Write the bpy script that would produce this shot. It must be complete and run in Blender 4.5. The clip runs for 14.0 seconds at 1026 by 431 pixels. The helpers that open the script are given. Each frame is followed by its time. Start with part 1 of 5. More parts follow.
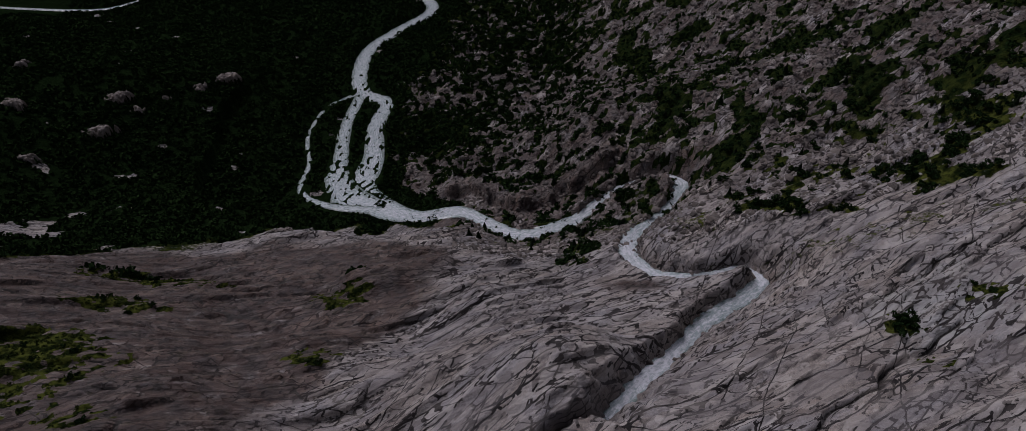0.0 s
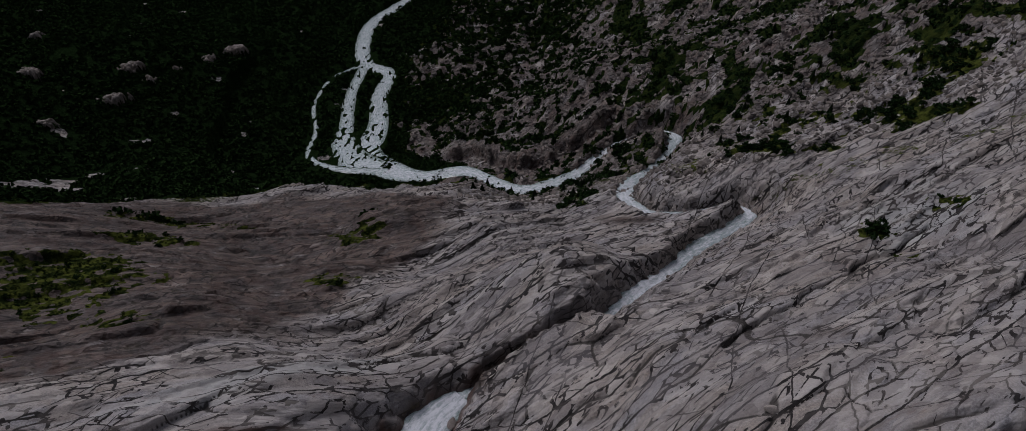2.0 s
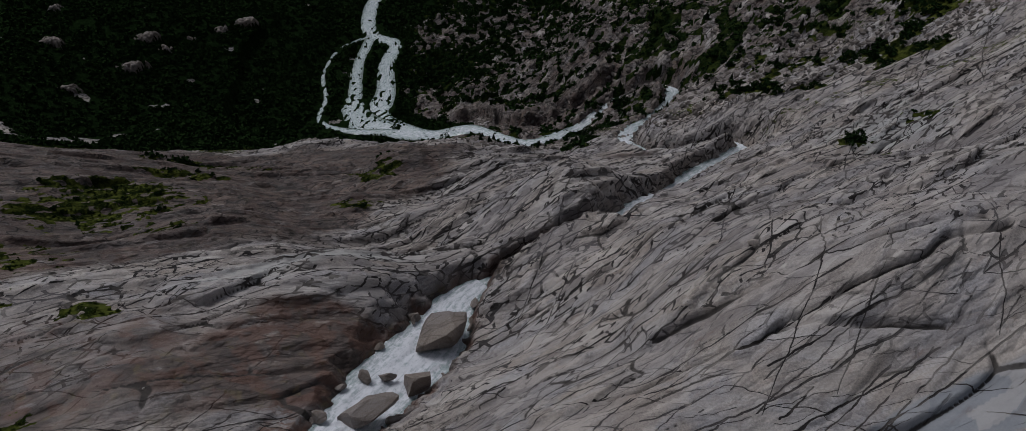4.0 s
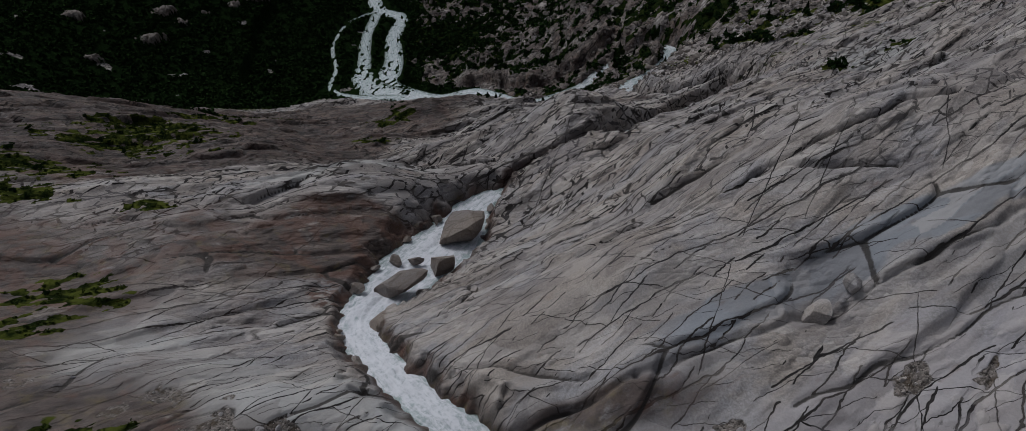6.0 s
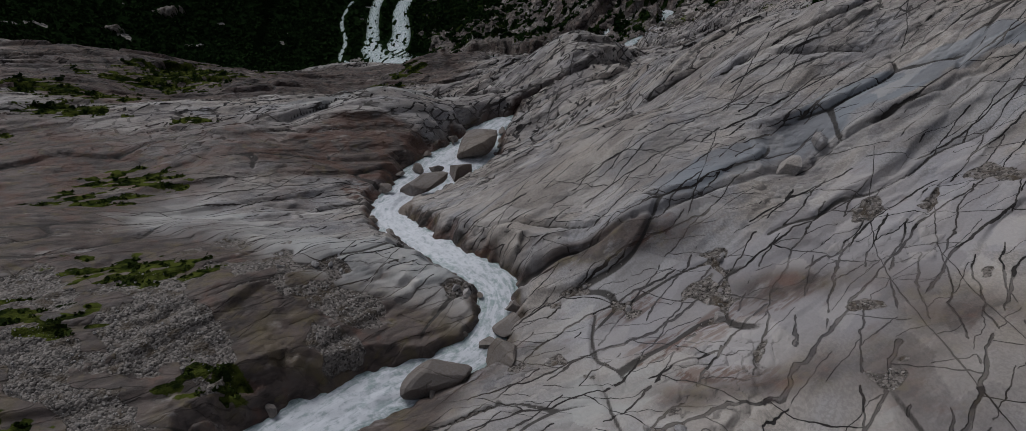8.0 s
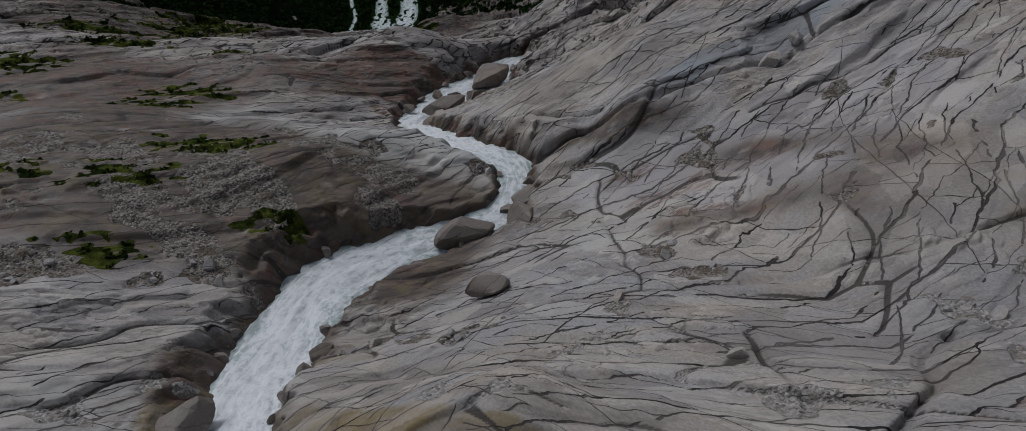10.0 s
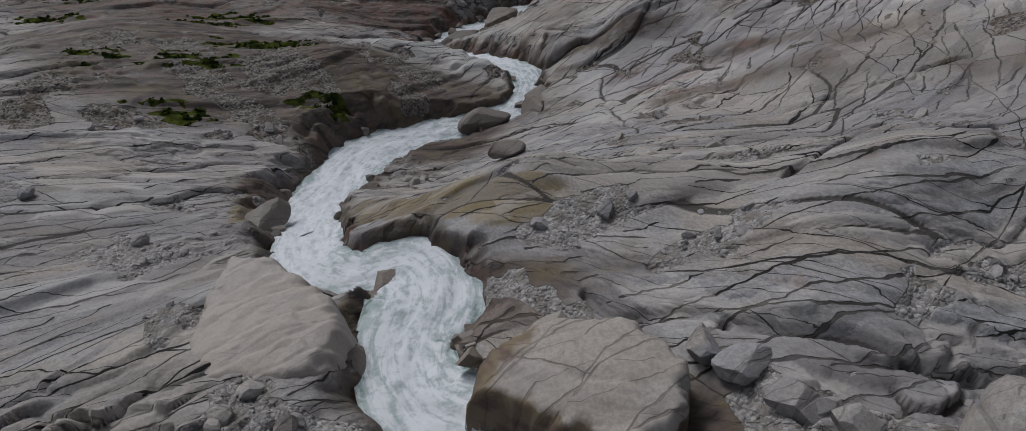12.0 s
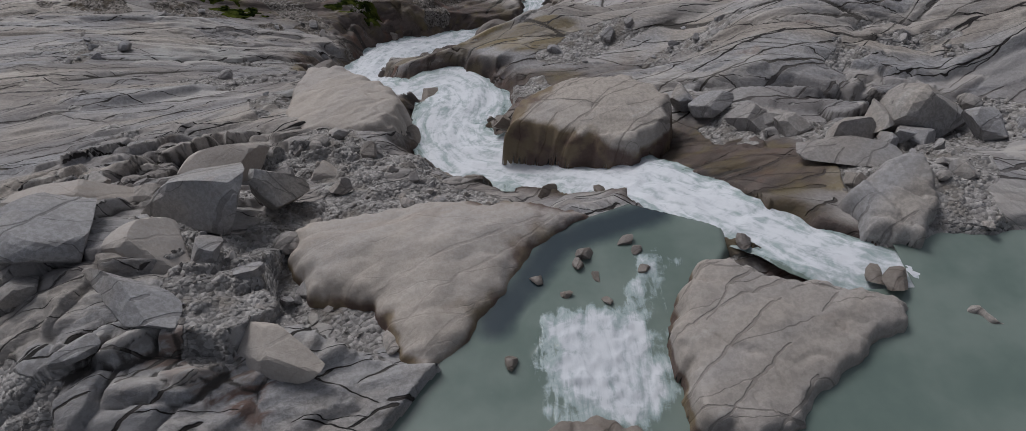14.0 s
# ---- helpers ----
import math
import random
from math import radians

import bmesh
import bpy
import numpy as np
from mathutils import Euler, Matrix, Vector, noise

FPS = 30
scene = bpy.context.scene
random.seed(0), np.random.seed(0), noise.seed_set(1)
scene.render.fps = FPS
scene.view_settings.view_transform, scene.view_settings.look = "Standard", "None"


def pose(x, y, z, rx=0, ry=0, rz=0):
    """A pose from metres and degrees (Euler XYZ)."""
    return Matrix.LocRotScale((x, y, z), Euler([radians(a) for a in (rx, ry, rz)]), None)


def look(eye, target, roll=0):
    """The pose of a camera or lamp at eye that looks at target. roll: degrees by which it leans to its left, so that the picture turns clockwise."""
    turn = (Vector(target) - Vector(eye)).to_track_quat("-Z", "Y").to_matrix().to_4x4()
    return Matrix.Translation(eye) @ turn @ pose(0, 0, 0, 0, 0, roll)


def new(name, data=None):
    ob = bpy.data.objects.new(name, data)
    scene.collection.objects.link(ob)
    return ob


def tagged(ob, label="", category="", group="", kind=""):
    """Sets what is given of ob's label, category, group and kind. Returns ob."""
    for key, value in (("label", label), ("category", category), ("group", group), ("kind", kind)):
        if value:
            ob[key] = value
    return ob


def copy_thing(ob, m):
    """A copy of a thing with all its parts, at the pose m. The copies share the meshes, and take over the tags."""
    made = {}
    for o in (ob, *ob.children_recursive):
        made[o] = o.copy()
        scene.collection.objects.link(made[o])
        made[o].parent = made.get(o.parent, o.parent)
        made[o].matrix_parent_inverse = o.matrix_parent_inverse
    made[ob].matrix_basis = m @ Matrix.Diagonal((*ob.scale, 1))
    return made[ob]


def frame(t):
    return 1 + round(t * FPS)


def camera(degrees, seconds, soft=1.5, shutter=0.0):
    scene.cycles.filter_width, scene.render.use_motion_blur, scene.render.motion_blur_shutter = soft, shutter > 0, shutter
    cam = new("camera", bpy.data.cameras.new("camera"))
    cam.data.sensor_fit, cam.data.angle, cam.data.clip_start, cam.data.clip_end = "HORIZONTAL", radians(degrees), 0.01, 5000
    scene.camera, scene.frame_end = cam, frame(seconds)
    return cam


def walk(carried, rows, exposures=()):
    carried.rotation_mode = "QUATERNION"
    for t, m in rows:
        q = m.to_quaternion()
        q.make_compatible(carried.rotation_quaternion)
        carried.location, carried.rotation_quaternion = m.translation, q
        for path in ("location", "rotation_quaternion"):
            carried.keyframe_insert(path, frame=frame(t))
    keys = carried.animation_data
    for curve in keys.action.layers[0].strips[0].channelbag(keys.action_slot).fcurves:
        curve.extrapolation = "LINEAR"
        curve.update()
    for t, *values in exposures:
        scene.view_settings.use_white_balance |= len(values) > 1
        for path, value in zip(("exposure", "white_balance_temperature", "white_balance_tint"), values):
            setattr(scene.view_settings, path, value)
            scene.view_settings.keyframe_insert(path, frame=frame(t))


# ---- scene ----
# ---------------------------------------------------------------- camera
cam = camera(71.5, 14.0, soft=0.5)
PATH = [
    (0.0, 0.00, 0.00, 58.63, 45.000, 0.000, 0.000),
    (0.5, 0.04, -5.24, 58.19, 44.916, 0.059, -0.080),
    (1.0, -0.74, -12.24, 57.76, 44.724, 0.084, -0.199),
    (1.5, -1.57, -19.64, 57.23, 44.517, 0.176, -0.346),
    (2.0, -2.65, -27.66, 56.67, 44.326, 0.238, -0.521),
    (2.5, -3.75, -35.57, 56.08, 44.189, 0.351, -0.690),
    (3.0, -5.00, -43.66, 55.47, 44.043, 0.453, -0.861),
    (5.5, -10.17, -84.16, 52.31, 43.487, 1.160, -1.425),
    (6.0, -11.14, -91.87, 51.80, 43.372, 1.299, -1.547),
    (6.5, -12.03, -99.59, 51.33, 43.221, 1.439, -1.623),
    (7.0, -12.90, -107.31, 50.84, 43.110, 1.531, -1.667),
    (7.5, -13.82, -115.05, 50.29, 43.039, 1.614, -1.706),
    (8.0, -14.84, -122.83, 49.75, 42.985, 1.675, -1.750),
    (10.5, -19.89, -161.52, 48.11, 42.637, 1.945, -1.811),
    (11.0, -20.93, -169.40, 47.74, 42.575, 1.923, -1.776),
    (11.5, -22.03, -177.53, 47.27, 42.625, 1.840, -1.742),
    (12.0, -23.13, -185.69, 46.71, 42.701, 1.766, -1.731),
    (12.5, -24.16, -193.80, 46.22, 42.680, 1.731, -1.733),
    (13.0, -25.18, -201.81, 45.77, 42.605, 1.731, -1.747),
    (13.5, -26.24, -209.81, 45.27, 42.559, 1.730, -1.787),
    (14.0, -27.26, -217.81, 44.68, 42.572, 1.736, -1.812),
]
EXPOSURES = [(0.0, -0.3, 6000, 24), (3.0, -0.16, 6000, 15), (7.0, -0.09, 6000, 11), (11.0, 0.03, 6000, 9), (14.0, 0.27, 6100, 11)]
walk(cam, [(t, pose(x, y, z, rx, ry, rz)) for t, x, y, z, rx, ry, rz in PATH], EXPOSURES)

# ---------------------------------------------------------------- overcast sky and veiled sun
SUN_ELEVATION, SUN_AZIMUTH = 48.0, 325.0
world = bpy.data.worlds.new("overcast_sky")
scene.world = world
world.use_nodes = True
wn = world.node_tree.nodes
sky = wn.new("ShaderNodeTexSky")
sky.sky_type = "NISHITA"
sky.sun_disc = False
sky.sun_elevation, sky.sun_rotation = radians(SUN_ELEVATION), radians(SUN_AZIMUTH)
sky.air_density, sky.dust_density, sky.ozone_density = 1.0, 4.0, 1.0
grey = wn.new("ShaderNodeHueSaturation")
grey.inputs["Saturation"].default_value = 0.35
world.node_tree.links.new(sky.outputs[0], grey.inputs["Color"])
world.node_tree.links.new(grey.outputs[0], wn["Background"].inputs["Color"])
wn["Background"].inputs["Strength"].default_value = 0.056
sun_data = bpy.data.lights.new("veiled_sun", "SUN")
sun_data.energy, sun_data.angle, sun_data.color = 1.15, radians(22), (1.0, 0.96, 0.91)
sun = new("veiled_sun", sun_data)
az = radians(SUN_AZIMUTH)
to_sun = Vector((math.sin(az) * math.cos(radians(SUN_ELEVATION)), math.cos(az) * math.cos(radians(SUN_ELEVATION)),
                 math.sin(radians(SUN_ELEVATION))))
sun.matrix_world = look(to_sun * 300, (0, 0, 0))

# ---------------------------------------------------------------- noise on arrays
def rnd(ix, iy, seed):
    h = (ix.astype(np.int64) * 374761393 + iy.astype(np.int64) * 668265263 + seed * 974634777) & 0xFFFFFFFF
    h = ((h ^ (h >> 13)) * 1274126177) & 0xFFFFFFFF
    h = ((h ^ (h >> 16)) * 2246822519) & 0xFFFFFFFF
    return ((h ^ (h >> 15)) & 0xFFFFFF) / float(0xFFFFFF)


TURNS = np.arange(4096) / 4096 * 2 * np.pi
TURN_X, TURN_Y = np.cos(TURNS), np.sin(TURNS)


def vnoise(x, y, seed):
    """Smooth gradient noise, about -1 to 1."""
    ix, iy = np.floor(x), np.floor(y)
    fx, fy = x - ix, y - iy
    ux, uy = fx * fx * fx * (fx * (fx * 6 - 15) + 10), fy * fy * fy * (fy * (fy * 6 - 15) + 10)
    out = 0
    for a in (0, 1):
        for b in (0, 1):
            g = (rnd(ix + a, iy + b, seed) * 4095.99).astype(np.int64)
            d = TURN_X[g] * (fx - a) + TURN_Y[g] * (fy - b)
            out = out + d * (ux if a else 1 - ux) * (uy if b else 1 - uy)
    return out * 1.5


def fbm(x, y, seed, octaves=4, gain=0.5):
    out, amp = 0, 1.0
    for k in range(octaves):
        out = out + amp * vnoise(x * 2.03 ** k, y * 2.03 ** k, seed + 17 * k)
        amp *= gain
    return out


def cells(x, y, seed):
    """Distance to the border of the nearest cell, that cell's random number, and the offset from its centre."""
    ix, iy = np.floor(x), np.floor(y)
    f1 = np.full(x.shape, 9.0)
    f2, cid, ox, oy = f1.copy(), np.zeros(x.shape), np.zeros(x.shape), np.zeros(x.shape)
    for a in (-1, 0, 1):
        for b in (-1, 0, 1):
            px, py = ix + a + 0.1 + 0.8 * rnd(ix + a, iy + b, seed), iy + b + 0.1 + 0.8 * rnd(ix + a, iy + b, seed + 5)
            d = np.hypot(px - x, py - y)
            near = d < f1
            f2 = np.where(near, f1, np.minimum(f2, d))
            cid = np.where(near, rnd(ix + a, iy + b, seed + 9), cid)
            ox, oy = np.where(near, x - px, ox), np.where(near, y - py, oy)
            f1 = np.where(near, d, f1)
    return f2 - f1, cid, ox, oy


def ramp(v, a, b):
    s = np.clip((v - a) / (b - a), 0, 1)
    return s * s * (3 - 2 * s)


# ---------------------------------------------------------------- lie of the land
FALL = [(-3000, -12), (-300, -12), (-215, -8), (-190, -1), (-150, -8), (-90, -30), (-30, -52), (30, -68), (90, -95),
        (150, -125), (230, -185), (300, -232), (350, -262), (400, -283), (3000, -290)]
# rounded swells and hollows: x, y, radius, height
SWELLS_NEAR = [
    (-8, -189, 22, 2.9), (-57, -187, 22, 7.3), (-24, -152, 22, -7.3), (15, -150, 34, 5.5), (22, -129, 22, 5.3),
    (-17, -123, 22, 3.5), (-74, -115, 22, -3.5), (-39, -88, 34, -14.2), (-81, -74, 22, -2.7), (2, -60, 34, -7.2),
    (-34, -58, 22, -4.7), (51, -47, 22, -3.5), (-62, -43, 22, 5.9), (-113, -42, 34, 8.9), (22, -18, 22, 5.2),
    (-1, -12, 22, 7.9),
]
SWELLS_SLABS = [
    (42, 17, 34, 16.3), (83, 17, 22, 5.8), (-54, 22, 55, -18.7), (-86, 22, 22, 8.4), (-18, 43, 22, -8.3),
    (-55, 59, 22, 11.2), (-136, 91, 22, -9.7), (-48, 91, 22, -9.4), (118, 94, 22, -10.8), (14, 112, 22, 16.8),
    (56, 138, 55, -13.9), (-128, 140, 55, -3.2), (-39, 148, 22, -11.3), (-87, 151, 34, -10.3), (-41, 152, 90, -11.5),
    (164, 173, 90, -34.8),
]
SWELLS_VALLEY = [
    (74, 191, 34, -8.9), (-127, 196, 55, -8.4), (195, 245, 55, -8.8), (-254, 259, 90, -29.8), (88, 283, 55, -9.5),
    (-277, 311, 55, -10.3), (-28, 329, 90, -14.6), (127, 334, 55, 10.5), (68, 369, 55, 24.8), (-328, 380, 55, 6.2),
    (17, 391, 55, 26.1), (-271, 430, 55, 9.3),
]

SWELLS_FINE = [(-67, 107, 24, -8.0), (10, 41, 24, -5.9), (19, 129, 9, 6.0), (157, 248, 9, -5.6),
               (40, -22, 9, -5.0), (70, 13, 24, -2.9), (-22, 87, 24, -2.9), (19, -135, 9, 4.3), (-8, -157, 24, -1.9), (6, -142, 9, 3.7), (15, -152, 15, -1.2),
               (-60, -184, 9, 3.3), (2, -21, 9, -3.4), (7, -32, 9, 3.4), (14, -9, 9, 3.1), (-51, -168, 9, -2.2), (18, -70, 15, 2.7), (-29, -127, 9, 2.8),
               (-12, 174, 9, 2.6), (-68, 44, 9, 2.4), (-71, 58, 9, -2.5)]


def land(x, y):
    """The broad form: falls away from the lake, rises to the hillsides."""
    ys, zs = [p[0] for p in FALL], [p[1] for p in FALL]
    z = sum(np.interp(y + k, ys, zs) for k in np.linspace(-25, 25, 11)) / 11
    z = z + np.interp(y, [-300, -150, 0, 100, 200, 300, 400], [0.15, 0.2, 0.35, 0.4, 0.5, 0.6, 0.65]) * np.clip(x - 20, 0, 900)
    z = z + np.interp(y, [-300, 100, 200, 300, 450, 600], [0.1, 0.1, 0.25, 0.3, 0.3, 0.03]) * np.clip(-x - 150, 0, 1200)
    for a, b, r, h in SWELLS_NEAR + SWELLS_SLABS + SWELLS_VALLEY + SWELLS_FINE:
        z = z + h * np.exp(-((x - a) ** 2 + (y - b) ** 2) / r ** 2)
    return z


# ---------------------------------------------------------------- the water's course: x, y, water level, width
LAKE_Z, POOL_Z = 0.0, -1.5
RAPIDS = [(3.6, -185.4, -0.1, 4.6), (0.8, -183.6, -0.4, 5.0), (-2.7, -181.2, -0.9, 5.4), (-5.3, -178, -1.7, 6), (-8.8, -174.3, -2.9, 6.5),
          (-13.2, -168, -5.6, 8), (-18.5, -161.5, -9.6, 9), (-26, -156.5, -12.8, 9), (-32.5, -152.5, -14.6, 10), (-35, -145, -16.5, 10),
          (-33.5, -137.5, -18, 13), (-36.5, -131.5, -19.6, 9), (-43, -132, -20.6, 6.5), (-49, -128, -22.3, 9), (-53, -117, -29.5, 9),
          (-56, -105, -37.5, 11)]
FALLS = [(-53, -117, -29.6, 8.8), (-56, -105, -37.5, 11), (-56, -95, -43.5, 13.5), (-53.5, -77, -51, 14), (-44, -66, -56, 11), (-33, -59, -58.8, 8),
         (-22.5, -53.5, -59.6, 6.5), (-18.5, -43, -60.2, 7), (-19.5, -37, -60.8, 7.5), (-27, -29, -62.8, 6.5), (-39, -14, -71, 6.5),
         (-46.5, 1, -80, 8.5), (-43.5, 14, -87, 12.5), (-36.5, 27, -92, 18), (-27.5, 44, -99, 17.5), (-23, 57, -102.5, 11), (-15.5, 66, -104.5, 4.5)]
SLOT = [(-15.5, 66, -104.5, 3.0), (-9, 72, -106, 1.0), (0, 80, -108, 0.5), (13, 88, -110, 0.6), (25, 95.4, -112.5, 2.6)]
GORGE = [(25, 95.4, -112.5, 2.6), (36.8, 111, -119.5, 5.6), (51.4, 130, -133.5, 4.8),
         (67, 148.5, -141.4, 6.0), (82, 161, -145.5, 6.6), (94, 173, -150, 6.0), (90.5, 186, -157.7, 5.0), (74, 186, -163, 5.2), (60, 194, -171, 8.0),
         (52.5, 214, -181, 9.0), (57, 236, -192, 8.0), (70, 251, -195.5, 4.6), (82, 265, -197, 5.4), (90, 282, -199, 8.5), (83, 296, -207, 6.4),
         (60, 298, -218, 5.6), (35, 282, -227, 7.5)]
LOWER = [(35, 282, -227, 7.5), (6, 275, -232, 9), (-17, 295, -241, 8.5), (-33, 309, -247, 9), (-58, 310, -252, 9), (-80, 322, -258, 17),
         (-104, 355, -272, 22), (-103, 400, -283, 15), (-107, 443, -285, 13), (-103, 474, -285.6, 12), (-124, 489, -286, 13),
         (-131, 518, -286.4, 14), (-128, 555, -286.8, 12), (-106, 589, -287.1, 12), (-78, 626, -287.4, 12), (-93, 660, -287.8, 12),
         (-140, 720, -288.5, 12)]
BRANCH = [(-88, 326, -260, 14), (-112, 348, -270, 22), (-124, 375, -277, 17), (-127, 400, -283, 11), (-130, 443, -285, 9), (-124, 489, -286, 9)]
RIVULET = [(-84, 322, -259, 7), (-122, 335, -267, 4.5), (-147, 361, -278, 4), (-149, 396, -283.4, 3), (-157, 429, -284.6, 2.4),
           (-151, 464, -285.2, 2.4), (-138, 479, -285.6, 2.6), (-124, 489, -286, 4)]
MEANDER = [(-560, 640, -287, 3.5), (-477, 629, -287, 3), (-406, 626, -287, 3), (-373, 640, -287, 3.5), (-300, 700, -288, 4)]
STREAMS = dict(rapids=(RAPIDS, 1.5), falls=(FALLS, 1.6), slot=(SLOT, 6.0), gorge=(GORGE, 2.1), lower=(LOWER, 1.2), branch=(BRANCH, 0.4), rivulet=(RIVULET, 0.4), meander=(MEANDER, 0.3))


def course(points, step):
    """A smooth line through the points, at about even steps."""
    p = np.array(points, float)
    q = np.vstack([2 * p[0] - p[1], p, 2 * p[-1] - p[-2]])
    out = []
    for i in range(1, len(q) - 2):
        n = max(2, int(np.hypot(*(q[i + 1] - q[i])[:2]) / step))
        s = (np.arange(n) / n)[:, None]
        a, b, c, d = q[i - 1], q[i], q[i + 1], q[i + 2]
        out.append(0.5 * (2 * b + (c - a) * s + (2 * a - 5 * b + 4 * c - d) * s ** 2 + (3 * b - a - 3 * c + d) * s ** 3))
    return np.vstack(out + [p[-1:]])


def stream_near(x, y, points):
    """Distance beyond the bank (negative in the water) and the water level there."""
    c = course(points, 6.0)
    best, level = np.full(x.shape, 1e9), np.zeros(x.shape)
    lo, hi = c[:, :2].min(0) - 70, c[:, :2].max(0) + 70
    inside = (x > lo[0]) & (x < hi[0]) & (y > lo[1]) & (y < hi[1])
    xs, ys = x[inside], y[inside]
    bs, ls = np.full(xs.shape, 1e9), np.zeros(xs.shape)
    for a, b in zip(c[:-1], c[1:]):
        d = b[:2] - a[:2]
        t = np.clip(((xs - a[0]) * d[0] + (ys - a[1]) * d[1]) / (d @ d), 0, 1)
        r = np.hypot(xs - a[0] - t * d[0], ys - a[1] - t * d[1]) - (a[3] + t * (b[3] - a[3])) / 2
        near = r < bs
        bs, ls = np.where(near, r, bs), np.where(near, a[2] + t * (b[2] - a[2]), ls)
    best[inside], level[inside] = bs, ls
    return best, level


# the shore of the lake and pool, and which side is water
SHORE_X = [-400, -80, -46, -36, -33, -30.5, -28, -25, -22, -17, -10.5, -5, 3.5, 9, 14, 40, 120, 600]
SHORE_Y = [-330, -232, -204, -194, -190.5, -187, -183, -179.5, -176.5, -174.5, -177.2, -181, -183.6, -182.6, -182.2, -178, -185, -260]

STRIKE = radians(28)


def along_strike(x, y):
    # east of the river the beds swing round towards the lake
    y = y + 0.62 * ramp(-y, 35, 115) * ramp(x, -38, -8) * np.clip(x + 30, 0, 50)
    wx = 9 * vnoise(x / 90, y / 90, 3)
    wy = 9 * vnoise(x / 90, y / 90, 4)
    a, b = math.cos(STRIKE), math.sin(STRIKE)
    return (x + wx) * a + (y + wy) * b, -(x + wx) * b + (y + wy) * a


def slabs(u, v, wide, long, seed):
    """Slabs in bands along the strike, cut by skewed cross joints: distance to the nearest joint in metres, random number, place across the band and along."""
    vv = v / wide + 0.42 * vnoise(u / (3.1 * wide), v / (2.3 * wide), seed) + 0.12 * vnoise(u / wide, v / wide, seed + 1)
    j = np.floor(vv)
    fv = vv - j
    size = long * (0.55 + 0.9 * rnd(j, j, seed + 2))
    uu = u / size + 9 * rnd(j, j, seed + 3) + (rnd(j, j, seed + 4) - 0.35) * 0.9 * fv + 0.25 * vnoise(u / (0.5 * long), v / wide, seed + 5)
    i = np.floor(uu)
    fu = uu - i
    across, cross = np.minimum(fv, 1 - fv) * wide, np.minimum(fu, 1 - fu) * size
    shut = rnd(i + np.where(fu > 0.5, 1, 0), j, seed + 7) > 0.6
    edge = np.minimum(across, np.where(shut, 9.0, cross))
    return edge, rnd(i, j, seed + 6), fv - 0.5, fu - 0.5, across


def plates(u, v, long, wide, seed):
    """Angular slabs stretched along the strike: distance to the joint in metres, random number, offset along and across."""
    a = u / long + 0.28 * vnoise(u / (0.8 * long), v / (1.1 * wide), seed)
    b = v / wide + 0.28 * vnoise(u / (0.8 * long), v / (1.1 * wide), seed + 1)
    e, c, ox, oy = cells(a, b, seed + 2)
    return e * wide, c, ox, oy


# long open clefts: the line in plan, half width, depth
CLEFTS = [((-15, -39.5), (7, -34), 1.6, 1.6), ((7, -34), (43, -23.5), 1.2, 1.3), ((43, -23.5), (78, -11), 1.1, 0.9), ((-36, -21), (1, -30), 0.9, 1.2),
          ((9, 0), (39, 7), 1.0, 1.4), ((39, 7), (80, 24), 1.2, 1.6), ((5, -133), (18, -122), 0.9, 1.2), ((-17, -141), (-3, -149.5), 1.1, 1.4),
          ((-3, -149.5), (16, -159), 1.2, 1.3), ((43, 60), (117, 112), 1.4, 2.2), ((52, 95), (146, 153), 1.5, 2.0), ((-122, 55), (-85, 83), 1.3, 1.6)]
CLEFTS += [((-20, -90), (13, -95), 1.3, 0.7), ((13, -95), (50, -93), 1.3, 0.8), ((4, -129), (13, -127), 1.4, 0.8), ((13, -127), (26, -112.5), 1.6, 1.0), ((26, -112.5), (40, -115), 1.3, 0.8),
           ((-21, -119.5), (3.5, -128.8), 1.2, 0.6), ((7.6, -108.5), (6.5, -124.4), 1.3, 1.1), ((-2, -52), (-0.7, -93), 1.0, 0.5), ((36, 5.7), (59, 2.7), 1.8, 1.8), ((29, -41), (72, -26), 1.0, 0.5),
           ((-90, -104), (-63, -88), 1.3, 0.8), ((-83, -115), (-64, -100.5), 1.3, 0.8), ((19, 15), (78, 26), 1.6, 1.4), ((-8, 43), (23, 57), 1.5, 1.3), ((23, 57), (64, 94), 1.6, 1.4)]
# whaleback ribs: the line in plan, half width, height
RIBS = [((-88, 52), (-24, 80), 9, 2.4), ((6, -34), (70, -11), 6.5, 1.0), ((-40, -24), (-8, -34), 7, 2.2), ((-47, -108), (-20, -116), 9, 2.0), ((-20, -116), (-4, -126), 8, 2.0),
        ((-80, -22), (-32, -36), 8, 1.8), ((-36, 205), (-60, 190), 16, 6), ((60, 20), (88, 34), 10, 3), ((20, 20), (60, 44), 9, 3)]


